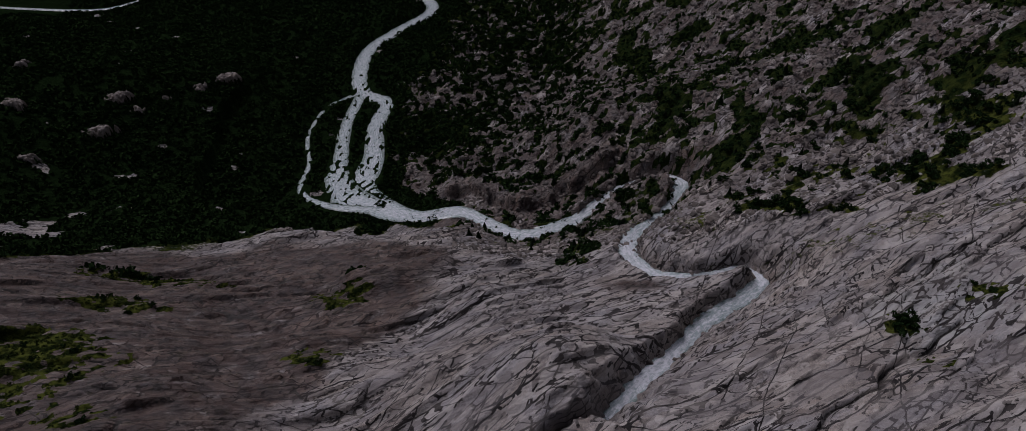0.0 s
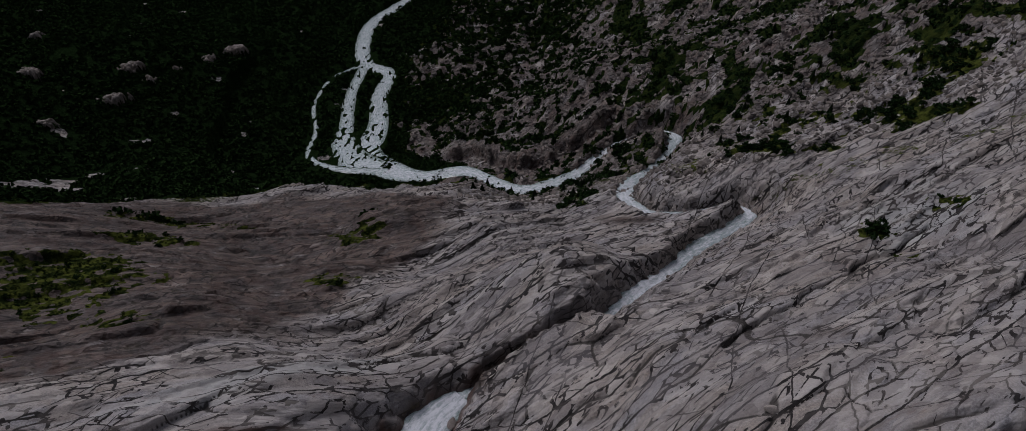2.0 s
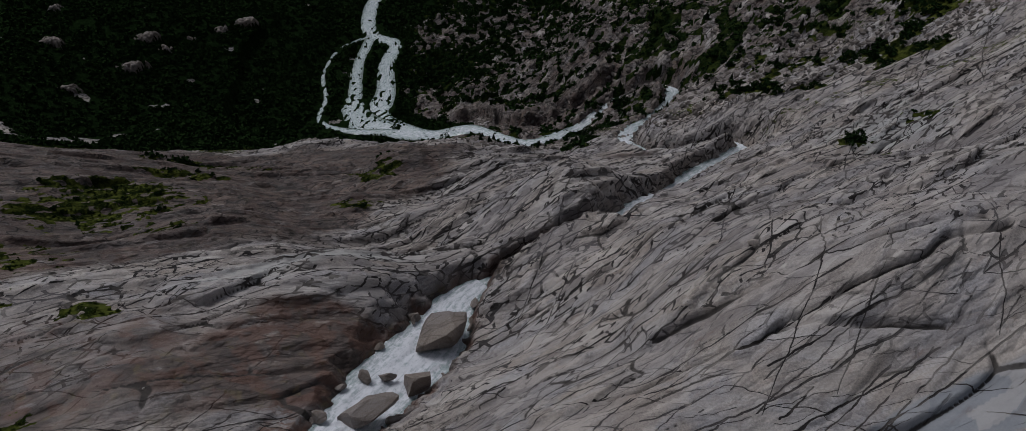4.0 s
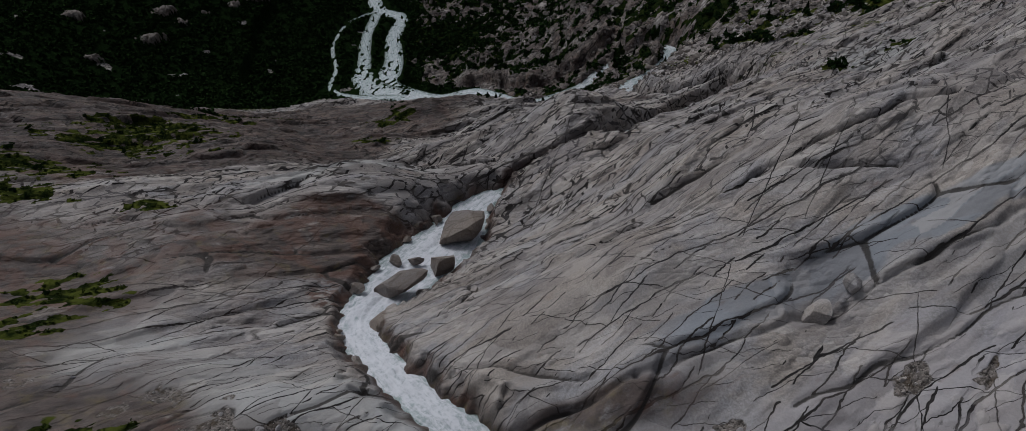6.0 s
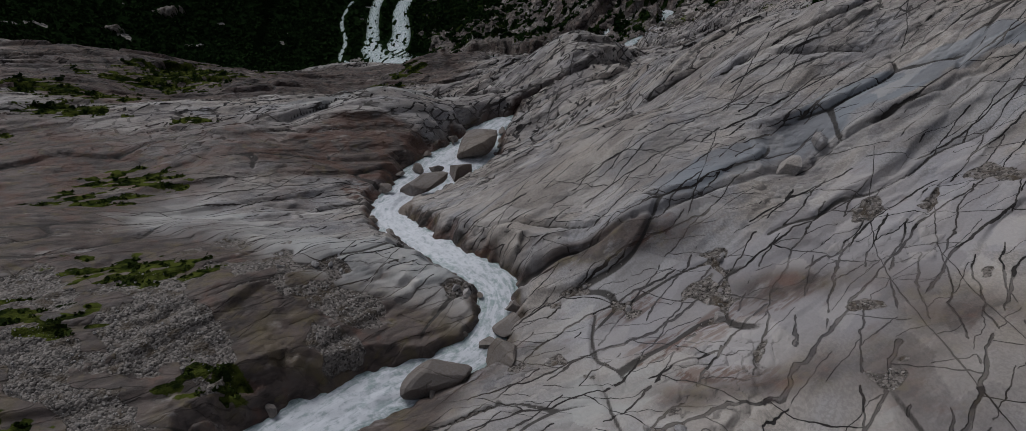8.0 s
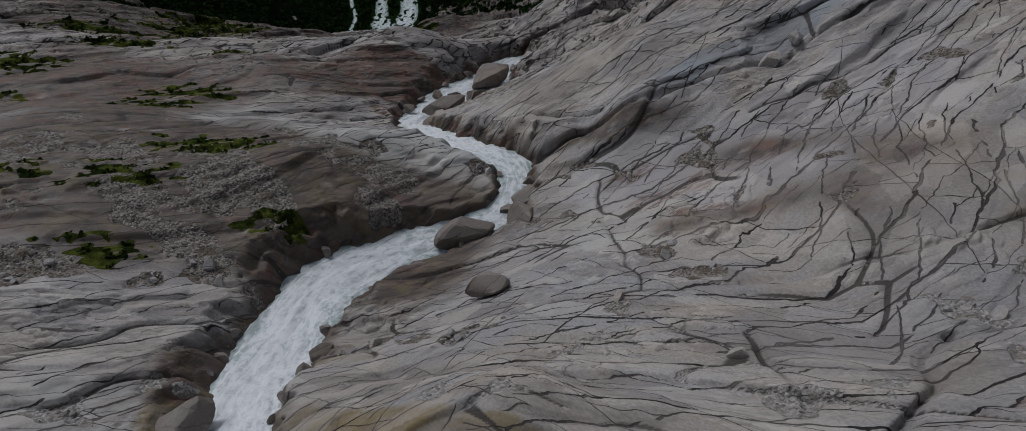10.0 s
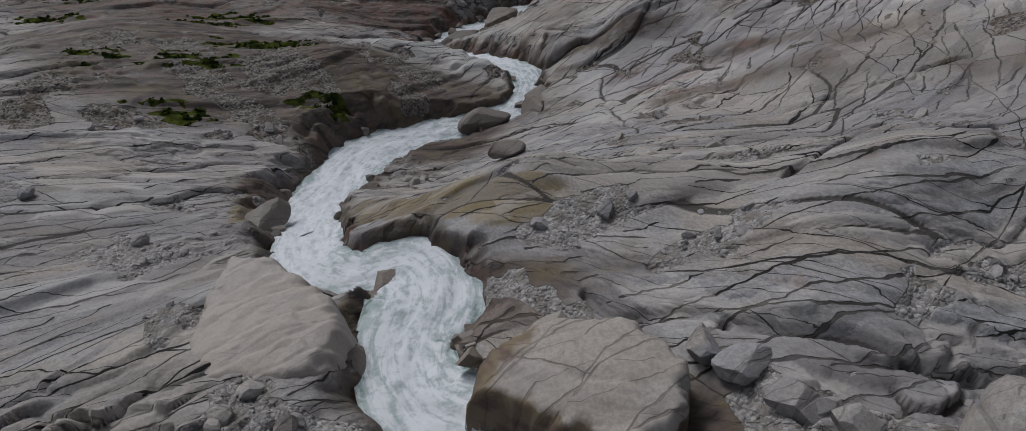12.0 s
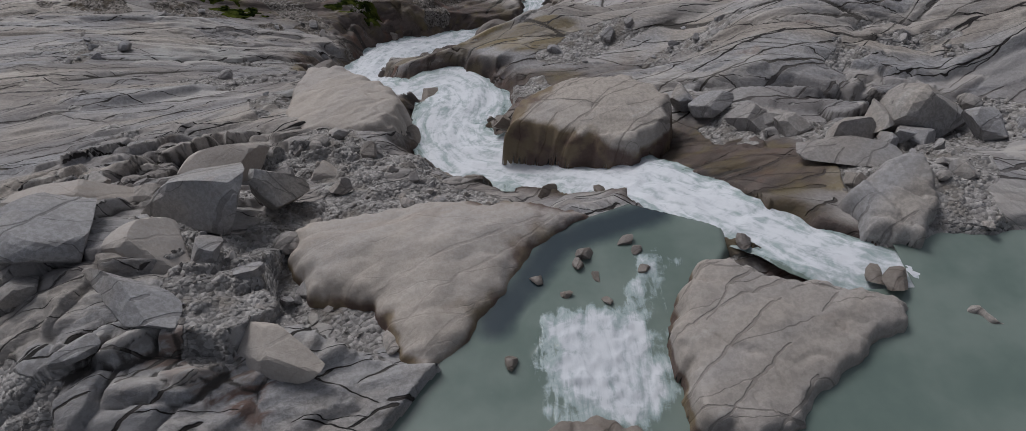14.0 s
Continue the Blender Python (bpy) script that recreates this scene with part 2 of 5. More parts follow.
# turf ledges, and dark seeping rock: x, y, half widths, strength
LEDGES = [(-160, 19, 16, 8, 1.0), (-141, 43, 16, 6, 1.0), (-87, -57, 10, 4, 0.8), (-87, -78, 9, 4, 0.8), (-64, -66, 7, 4, 0.7), (-108, -14, 10, 5, 0.9), (-107, 40, 8, 4, 0.8),
          (-150, -10, 14, 6, 0.9), (-143, 159, 18, 6, 0.9), (-112, 92, 9, 5, 0.8), (-66, 200, 10, 7, 0.7), (-142, 122, 24, 11, 1.0), (-152, 100, 26, 10, 1.0), (-155, 66, 30, 12, 0.9), (-146, 188, 30, 8, 0.9), (-68, 176, 13, 9, 0.8), (-65, 130, 10, 6, 0.7), (-39, 284, 14, 8, 1.0)]
LEDGES += [(29, 214, 10, 12, 0.9), (33, 232, 8, 8, 0.8), (-104, 0, 14, 7, 0.9), (-79, -43, 16, 6, 0.75), (102, 112, 6, 5, 0.9), (100, 96, 5, 5, 0.8), (130, 123, 7, 5, 0.8), (140, 234, 14, 8, 0.9),
          (161, 215, 9, 9, 0.9), (194, 240, 14, 12, 1.0), (-105, -60, 16, 7, 0.6)]
SEEPS = [(-58, 30, 18, 13, 1.5), (-47, 34, 12, 9, 1.3), (-33, -117, 15, 7, 0.5), (-64, -103, 5, 9, 0.9), (1, -37, 12, 4, 1.0), (-78, -60, 44, 20, 1.3), (-48, -72, 16, 12, 1.1), (-40, -55, 16, 9, 1.0), (-11, -158, 7, 5, 0.9), (-5, -164, 7, 5, 1.0), (-3, -170, 6, 4, 0.9), (-27, -138, 14, 5, 0.9)]
SEEPS += [(15, -73, 12, 5, 0.6), (29, -52, 10, 4, 0.6), (-125, 140, 55, 26, 1.5), (-75, 165, 42, 22, 1.5), (-100, 118, 45, 16, 1.5), (-50, 212, 22, 20, 0.8), (-58, 150, 16, 16, 0.9), (45, -85, 28, 45, 0.4),
         (45, 175, 14, 8, 0.7), (-150, 92, 55, 30, 1.3), (-125, 76, 30, 14, 1.0), (-60, 66, 36, 11, -1.4), (-40, 130, 22, 30, -1.0), (-150, 203, 75, 22, 1.6), (-85, 222, 40, 24, 1.1), (-125, 5, 45, 30, 1.0), (-100, -40, 42, 18, 0.6), (-190, 150, 60, 30, 1.2), (-18, 300, 40, 12, 0.8), (30, 305, 30, 12, 0.8)]

# patches of differing rock: x, y, half length, half width, bearing, strength
BLEACHED = [(-62, -27, 40, 11, -20, 1.0), (-40, -38, 14, 6, -12, 0.7), (2, -68, 13, 7, 15, 0.8), (-50, -141, 9, 8, 0, 0.6), (-75, -112, 22, 7, 10, 0.5), (20, -84, 22, 7, 20, 0.2),
            (-56, 66, 34, 7, 24, 0.7), (118, 122, 26, 14, 30, 0.8)]
LILAC = [(36, -50, 46, 15, 22, 0.9), (70, 118, 40, 20, 30, 0.35)]
RUSTY = [(4, -50, 7, 2.6, 15, 1.0), (9, -61, 9, 3, 10, 1.0), (22, -56, 10, 2.6, 18, 1.1), (31, -53, 5, 2.4, 10, 0.8), (15, -70, 10, 2, -12, 0.7), (-8, -160, 8, 3.4, -40, 1.1), (-48, -192, 5, 2.2, -25, 1.0),
         (-46, -60, 16, 5, 14, 0.7), (-50, -80, 9, 7, 60, 0.7), (-52, 16, 10, 8, 40, 0.8), (24, -128, 16, 4, 20, 0.35)]
OCHRE = [(-33, -121, 15, 5, -22, 1.1), (-22, -124, 6, 3, -20, 0.8), (-63, -107, 4, 10, 10, 0.9), (-2, -169, 9, 3, -40, 0.9), (-46, -97, 5, 8, 60, 0.5), (-27, -55, 6, 4, 0, 0.6)]


def patches(x, y, rows, fray):
    out = 0
    for a, b, r, q, turn, k in rows:
        c, d = math.cos(radians(turn)), math.sin(radians(turn))
        out = out + k * np.exp(-(((x - a) * c + (y - b) * d) / r) ** 4 - ((-(x - a) * d + (y - b) * c) / q) ** 4)
    return ramp(np.clip(out, 0, 1) + fray, 0.3, 0.7)


def beside(x, y, p, q):
    dx, dy = q[0] - p[0], q[1] - p[1]
    t = np.clip(((x - p[0]) * dx + (y - p[1]) * dy) / (dx * dx + dy * dy), 0, 1)
    return np.hypot(x - p[0] - t * dx, y - p[1] - t * dy)


def block_field(x, y):
    """Where the bedrock has come apart into blocks."""
    return sum(np.exp(-((x - a) / r) ** 2 - ((y - b) / q) ** 2) for a, b, r, q in [(-64, -178, 15, 15), (-60, -160, 14, 7), (-49, -192, 10, 5), (8, -160, 10, 5), (16, -168, 8, 5)])


def ground(x, y, tones=False):
    """Height of the ground with its slabs and joints, and masks: plants, gravel, brown wet rock, joints."""
    x, y = np.asarray(x, float), np.asarray(y, float)
    n = max(1, x.size // 16000)
    got = [terrain(a, b, tones) for a, b in zip(np.array_split(x.ravel(), n), np.array_split(y.ravel(), n))]
    return [np.concatenate(q).reshape(x.shape + q[0].shape[1:]) for q in zip(*got)]


def terrain(x, y, tones):
    z = land(x, y)
    u, v = along_strike(x, y)
    lip = np.interp(x, [-600, -300, -230, -206, -181, -150, -131, -101, -51, -17], [90, 140, 178, 192, 226, 244, 266, 302, 300, 315])
    foot = np.interp(y, [290, 320, 345, 362, 390, 480, 514, 567, 626, 700, 900], [-15, -22, -48, -80, -84, -86, -75, -66, -46, -20, 20])
    valley = ramp(y - lip + 14 * vnoise(x / 22, y / 22, 7), -5, 9) * (1 - ramp(x - foot + 12 * vnoise(x / 18, y / 18, 76), -4, 6))
    thick = fbm(x / 7, y / 6.5, 73, 4)
    patch = fbm(x / 26, y / 26, 71, 4)
    hill = ramp(y, 215, 290) * (1 - valley) * np.maximum(ramp(x, -60, 20), ramp(y, 335, 360))
    rock = 1 - np.maximum(valley, 0.35 * hill)
    far = ramp(y, -60, 160)
    near = 1 - ramp(y, -90, 50)
    z = z + 1.1 * near * vnoise(u / 30, v / 13, 14)
    wx, wy = x + 1.8 * vnoise(x / 9, y / 9, 5), y + 1.8 * vnoise(x / 9, y / 9, 6)
    # whalebacks along the strike
    z = z + rock * ((1.4 + 1.4 * far) * vnoise(u / 70, v / 17, 11) + (0.25 + 1.1 * far) * (1 - 2.4 * np.abs(vnoise(u / 38, v / 9.5, 12))))
    for p, q, half, high in RIBS:
        z = z + high * (1 - ramp(beside(wx, wy, p, q), 0.25 * half, half))
    # slabs: each a little higher or lower and tilted, with worn edges and open joints between
    e1, c1, ox, oy = plates(u, v, 24.0, 8.5, 31)
    stair = ramp(vnoise(u / 55, v / 28, 34), -0.45, 0.4)
    z = z + rock * ramp(e1, 0.0, 1.5 - 0.3 * far) * ((c1 - 0.5) * (0.8 + 0.3 * far) - oy * (0.5 + c1) * (0.3 + (0.4 + 1.3 * far) * stair) + ox * (c1 * 7.3 % 1.0 - 0.5) * (1.3 + 0.7 * far))
    open1 = ramp(vnoise(u / 30, v / 14, 33), -0.1, 0.4)
    joint = (1 - ramp(e1, 0.1, 0.85 + 0.2 * open1 - 0.3 * far)) * (0.1 + 0.9 * open1)
    e2, c2, ox, oy = plates(u + 0.2 * v, v, 8.0, 2.9, 37)
    worn = ramp(vnoise(u / 35, v / 16, 25), -0.2, 0.35)
    z = z + rock * (0.35 + 0.65 * worn) * ramp(e2, 0.0, 1.0 - 0.2 * far) * ((c2 - 0.5) * (0.35 + 0.2 * far) - oy * (0.4 + c2) * (0.4 + 0.6 * far) + ox * (c2 * 5.7 % 1.0 - 0.5) * (0.6 + 0.3 * far))
    joint2 = (1 - ramp(e2, 0.1, 0.7 - 0.2 * far)) * worn * (0.5 + 0.5 * far)
    broken = np.maximum(ramp(vnoise(x / 24, y / 19, 26), 0.25, 0.5) * (1 - ramp(y, -60, 40)), block_field(x, y))
    e3, c3, ox, oy = plates(u - 0.4 * v, v + 0.2 * u, 3.0, 1.7, 43)
    z = z + rock * broken * ramp(e3, 0.0, 0.7) * ((c3 - 0.5) * 0.6 - oy * 0.5)
    joint3 = (1 - ramp(e3, 0.05, 0.55)) * broken
    split = np.clip(block_field(x, y), 0, 1)
    e4, c4, ox, oy = plates(u + 0.3 * v, v - 0.3 * u, 5.6, 3.6, 47)
    z = z + split * ramp(e4, 0.0, 0.8) * ((c4 - 0.35) * 1.7 - oy * 1.3 * (c4 + 0.2) + ox * (c4 * 3.7 % 1.0 - 0.5) * 1.6) - 0.5 * split * (1 - ramp(e4, 0.1, 0.7))
    joint3 = np.maximum(joint3, 1.2 * split * (1 - ramp(e4, 0.1, 0.65)))
    z = z - rock * ((0.6 - 0.25 * near) * joint + 0.25 * joint2 + 0.2 * joint3)
    cleft = np.zeros(x.shape)
    for p, q, half, deep in CLEFTS:
        c = (1 - ramp(beside(wx, wy, p, q), 0.1 * half, 0.75 * half)) * (0.7 + 0.3 * ramp(vnoise(x / 17, y / 17, 8), -0.4, 0.3))
        z, cleft = z - deep * c, np.maximum(cleft, c)
    z = z + (0.2 - 0.11 * near) * rock * fbm(u / 5, v / 2.2, 41, 4)
    flat = ramp(y, 390, 430) * valley
    z = z + (1 - rock) * 1.6 * fbm(x / 30, y / 30, 51, 4) * (1 - 0.8 * flat) + hill * (2.2 * (1 - 2 * np.abs(vnoise(u / 24, v / 9, 52))) + 1.4 * fbm(x / 7, y / 7, 53, 3))
    # the dark cliff over the lower river
    wall = y - np.interp(x, [-52, -27, 2, 25, 44, 60], [338, 342, 300, 308, 310, 318]) + 3 * vnoise(x / 6, y / 14, 9)
    cliff = ramp(wall + 2 * thick, -5, 0) * (1 - ramp(wall + 8 * thick, 9, 17)) * ramp(x, -62, -40) * (1 - ramp(x, 50, 72))
    z = z + (9 + 4 * vnoise(x / 13, y / 40, 19)) * ramp(wall + 1.2 * vnoise(x / 2.2, y / 9, 18), 0, 4.5) * np.exp(-(np.maximum(wall - 4, 0) / 80) ** 2) * ramp(x, -62, -35) * (1 - ramp(x, 50, 72))
    # water
    edge, wet = np.full(x.shape, 1e9), np.zeros(x.shape)
    rag = 1.3 * vnoise(x / 5.5, y / 5.5, 62) + 0.8 * vnoise(x / 2.1, y / 2.1, 63)
    for points, steep in STREAMS.values():
        d, level = stream_near(x, y, points)
        d = d + rag * np.clip(1.2 - 0.1 * steep, 0.4, 1)
        bank = level - 0.9 + steep * (np.maximum(d + 0.5, 0) ** 0.9 + (0.5 + 0.5 * (steep > 3)) * (c2 - 0.5) * np.clip(d + 0.5, 0, 2))
        z = np.where(d < 60, np.minimum(z, np.maximum(bank, level - 0.9)), z)
        z = np.where(d < 60, np.maximum(z, level - 0.9 - 0.45 * np.maximum(d, 0) ** 1.3), z)
        bars = ramp(y, 318, 345) * (d < 3) * (y < 520)
        z = z + bars * (0.6 - 0.2 * ramp(y, 385, 420) + 1.1 * fbm(x / 3.6, y / 7, 64, 4))
        edge = np.minimum(edge, d)
    shore = y - np.interp(x, SHORE_X, SHORE_Y) + 0.8 * vnoise(x / 5, y / 5, 61)
    near_lake = y < -150
    z = np.where(near_lake & (shore < 0), np.minimum(z, -1.9 + 0.35 * shore), z)
    z = np.where(near_lake & (shore >= 0) & (edge > 1), np.maximum(z, np.minimum(-1.7 + 1.2 * shore, np.interp(x, [-42, -32, -20, 1, 5, 12], [0.3, -0.8, -2.2, -2.2, 0.4, 0.9])) - np.interp(x, [0, 6], [0.9, 0.0]) * np.maximum(shore - 2.5, 0) - 0.6 * np.maximum(shore - 9, 0)), z)
    z = np.where(((x + 33) / 14) ** 2 + ((y + 181.5) / 9) ** 2 < 1, np.minimum(z, -1.6), z)
    # masks
    bare = np.exp(-((x + 262) / 40) ** 2 - ((y - 245) / 45) ** 2)
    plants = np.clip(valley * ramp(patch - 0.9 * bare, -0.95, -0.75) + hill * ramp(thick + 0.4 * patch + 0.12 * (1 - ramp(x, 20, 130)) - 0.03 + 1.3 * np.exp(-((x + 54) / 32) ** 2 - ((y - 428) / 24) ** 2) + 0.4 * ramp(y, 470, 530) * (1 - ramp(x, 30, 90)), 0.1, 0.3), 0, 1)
    ledge = sum(k * np.exp(-((x - a) / r) ** 2 - ((y - b) / q) ** 2) for a, b, r, q, k in LEDGES)
    plants = np.maximum(plants, ramp(np.clip(ledge, 0, 1) + 0.35 * patch + 0.8 * fbm(u / 5, v / 2.6, 74, 4), 0.4, 0.85) * ramp(ledge, 0.12, 0.4))
    high = ramp(y, 120, 260) * ramp(x, 40, 120)
    plants = np.maximum(plants, high * ramp(patch + 0.5 * joint, 0.1, 0.35))
    plants = plants * (1 - cliff)
    stony = fbm(x / 13, y / 11, 81, 4) + 0.4 * joint
    west = np.exp(-((x + 78) / 26) ** 2 - ((y + 55) / 20) ** 2)
    shelf = np.exp(-((x + 48) / 16) ** 2 - ((y + 172) / 16) ** 2) + np.exp(-((x - 16) / 14) ** 2 - ((y + 165) / 14) ** 2) \
        + 0.9 * np.exp(-((x + 14) / 10) ** 2 - ((y + 129) / 6) ** 2) + 0.8 * np.exp(-((x + 92) / 18) ** 2 - ((y + 84) / 9) ** 2) \
        + sum(np.exp(-((x - a) / r) ** 2 - ((y - b) / q) ** 2) for a, b, r, q in [(-7, -139, 6, 4), (-66, -132, 9, 4), (-72, -113, 8, 3), (16, -121, 9, 3), (-47, -47, 8, 4), (-17, -130, 6, 4), (-45, -177, 5, 9), (-40, -187, 5, 4), (-53, -193, 10, 4), (12, -173, 10, 6), (2, -158, 6, 3), (-42, -160, 9, 5), (-41, -145, 4, 4)])
    gravel = ramp(stony + 0.75 * np.clip(1.4 * west + shelf, 0, 1.3), 0.5, 0.8) * ramp(-y, 0, 60) * (edge > 0.5)
    z = z + gravel * (0.3 * fbm(x / 2.1, y / 1.9, 83, 3) - 0.1)
    brown = sum(k * np.exp(-((x - a) / r) ** 2 - ((y - b) / q) ** 2) for a, b, r, q, k in SEEPS)
    wet = np.maximum((1 - ramp(edge + 1.5 * vnoise(x / 4, y / 4, 91), 0.5, 3.0)) * (1 - 0.6 * ramp(y, 60, 90)), 0.95 * ramp(np.clip(brown, 0, 1.2) + 0.3 * patch, 0.2, 0.7))
    wet = np.maximum(np.where(valley > 0.5, 0, wet), 0.9 * hill * ramp(fbm(x / 12, y / 12, 95, 3), -0.6, 0.1))
    wet = np.maximum(wet, 0.85 * cliff)
    if tones:
        fray = 0.3 * fbm(u / 9, v / 3, 97, 4)
        vein = ramp(4.4 - beside(wx, wy + 0.5 * fray, (6, -30.5), (84, -2)) + 3 * fray, 0.0, 0.8) * ramp(x, 2, 22)
        tint = np.stack([np.maximum(vein, 0), patches(x, y, BLEACHED, fray) - patches(x, y, LILAC, fray), patches(x, y, OCHRE, fray), patches(x, y, RUSTY, 1.6 * fray)], -1)
        return z, plants, gravel, wet, np.maximum.reduce([0.85 * joint ** 2, 0.7 * joint2 ** 2, 0.5 * joint3 ** 2, 0.75 * cleft ** 2]) * np.maximum(rock, cleft), c1, c2, c3 * broken, np.maximum(valley, 0.8 * hill), tint
    return z, plants, gravel, wet, np.maximum.reduce([0.85 * joint ** 2, 0.7 * joint2 ** 2, 0.5 * joint3 ** 2, 0.75 * cleft ** 2]) * np.maximum(rock, cleft)


def ground_z(x, y):
    return ground(np.atleast_1d(x), np.atleast_1d(y))[0]


# ---------------------------------------------------------------- materials
def material(name):
    m = bpy.data.materials.new(name)
    m.use_nodes = True
    return m, m.node_tree.nodes, m.node_tree.links


def mixer(n, l, factor, a, b, blend="MIX"):
    """Mix two colours; each of factor, a, b is a socket or a value."""
    node = n.new("ShaderNodeMix")
    node.data_type, node.blend_type = "RGBA", blend
    for socket, value in ((node.inputs[0], factor), (node.inputs[6], a), (node.inputs[7], b)):
        if hasattr(value, "is_output"):
            l.new(value, socket)
        elif isinstance(value, tuple):
            socket.default_value = (*value, 1)
        else:
            socket.default_value = value
    return node.outputs[2]


def sums(n, l, op, a, b=0.0, clamp=False):
    node = n.new("ShaderNodeMath")
    node.operation, node.use_clamp = op, clamp
    for socket, value in ((node.inputs[0], a), (node.inputs[1], b)):
        if hasattr(value, "is_output"):
            l.new(value, socket)
        else:
            socket.default_value = value
    return node.outputs[0]


def stepped(n, l, value, a, b, lo=0.0, hi=1.0):
    node = n.new("ShaderNodeMapRange")
    node.interpolation_type = "SMOOTHSTEP"
    l.new(value, node.inputs[0])
    for i, v in zip((1, 2, 3, 4), (a, b, lo, hi)):
        node.inputs[i].default_value = v
    return node.outputs[0]


def noise_tex(n, l, vector, scale, detail=4.0, rough=0.55, warp=0.0):
    node = n.new("ShaderNodeTexNoise")
    node.inputs["Scale"].default_value, node.inputs["Detail"].default_value = scale, detail
    node.inputs["Roughness"].default_value, node.inputs["Distortion"].default_value = rough, warp
    l.new(vector, node.inputs["Vector"])
    return node.outputs[0]


def strike_vector(n, l, position, sx, sy, sz, turn=0.0):
    """Position turned to the strike and squeezed, so that marks run along it."""
    m = n.new("ShaderNodeMapping")
    m.vector_type = "TEXTURE"
    m.inputs["Rotation"].default_value = (0, 0, STRIKE + radians(turn))
    m.inputs["Scale"].default_value = (sx, sy, sz)
    l.new(position, m.inputs["Vector"])
    return m.outputs[0]


def crack_tex(n, l, vector, scale):
    node = n.new("ShaderNodeTexVoronoi")
    node.feature, node.inputs["Scale"].default_value = "DISTANCE_TO_EDGE", scale
    l.new(vector, node.inputs["Vector"])
    return node.outputs["Distance"]


def warped(n, l, vector, amount, scale):
    t = n.new("ShaderNodeTexNoise")
    t.inputs["Scale"].default_value, t.inputs["Detail"].default_value = scale, 3
    l.new(vector, t.inputs["Vector"])
    s = n.new("ShaderNodeVectorMath")
    s.operation = "MULTIPLY_ADD"
    l.new(t.outputs["Color"], s.inputs[0])
    s.inputs[1].default_value = (amount,) * 3
    l.new(vector, s.inputs[2])
    return s.outputs[0]


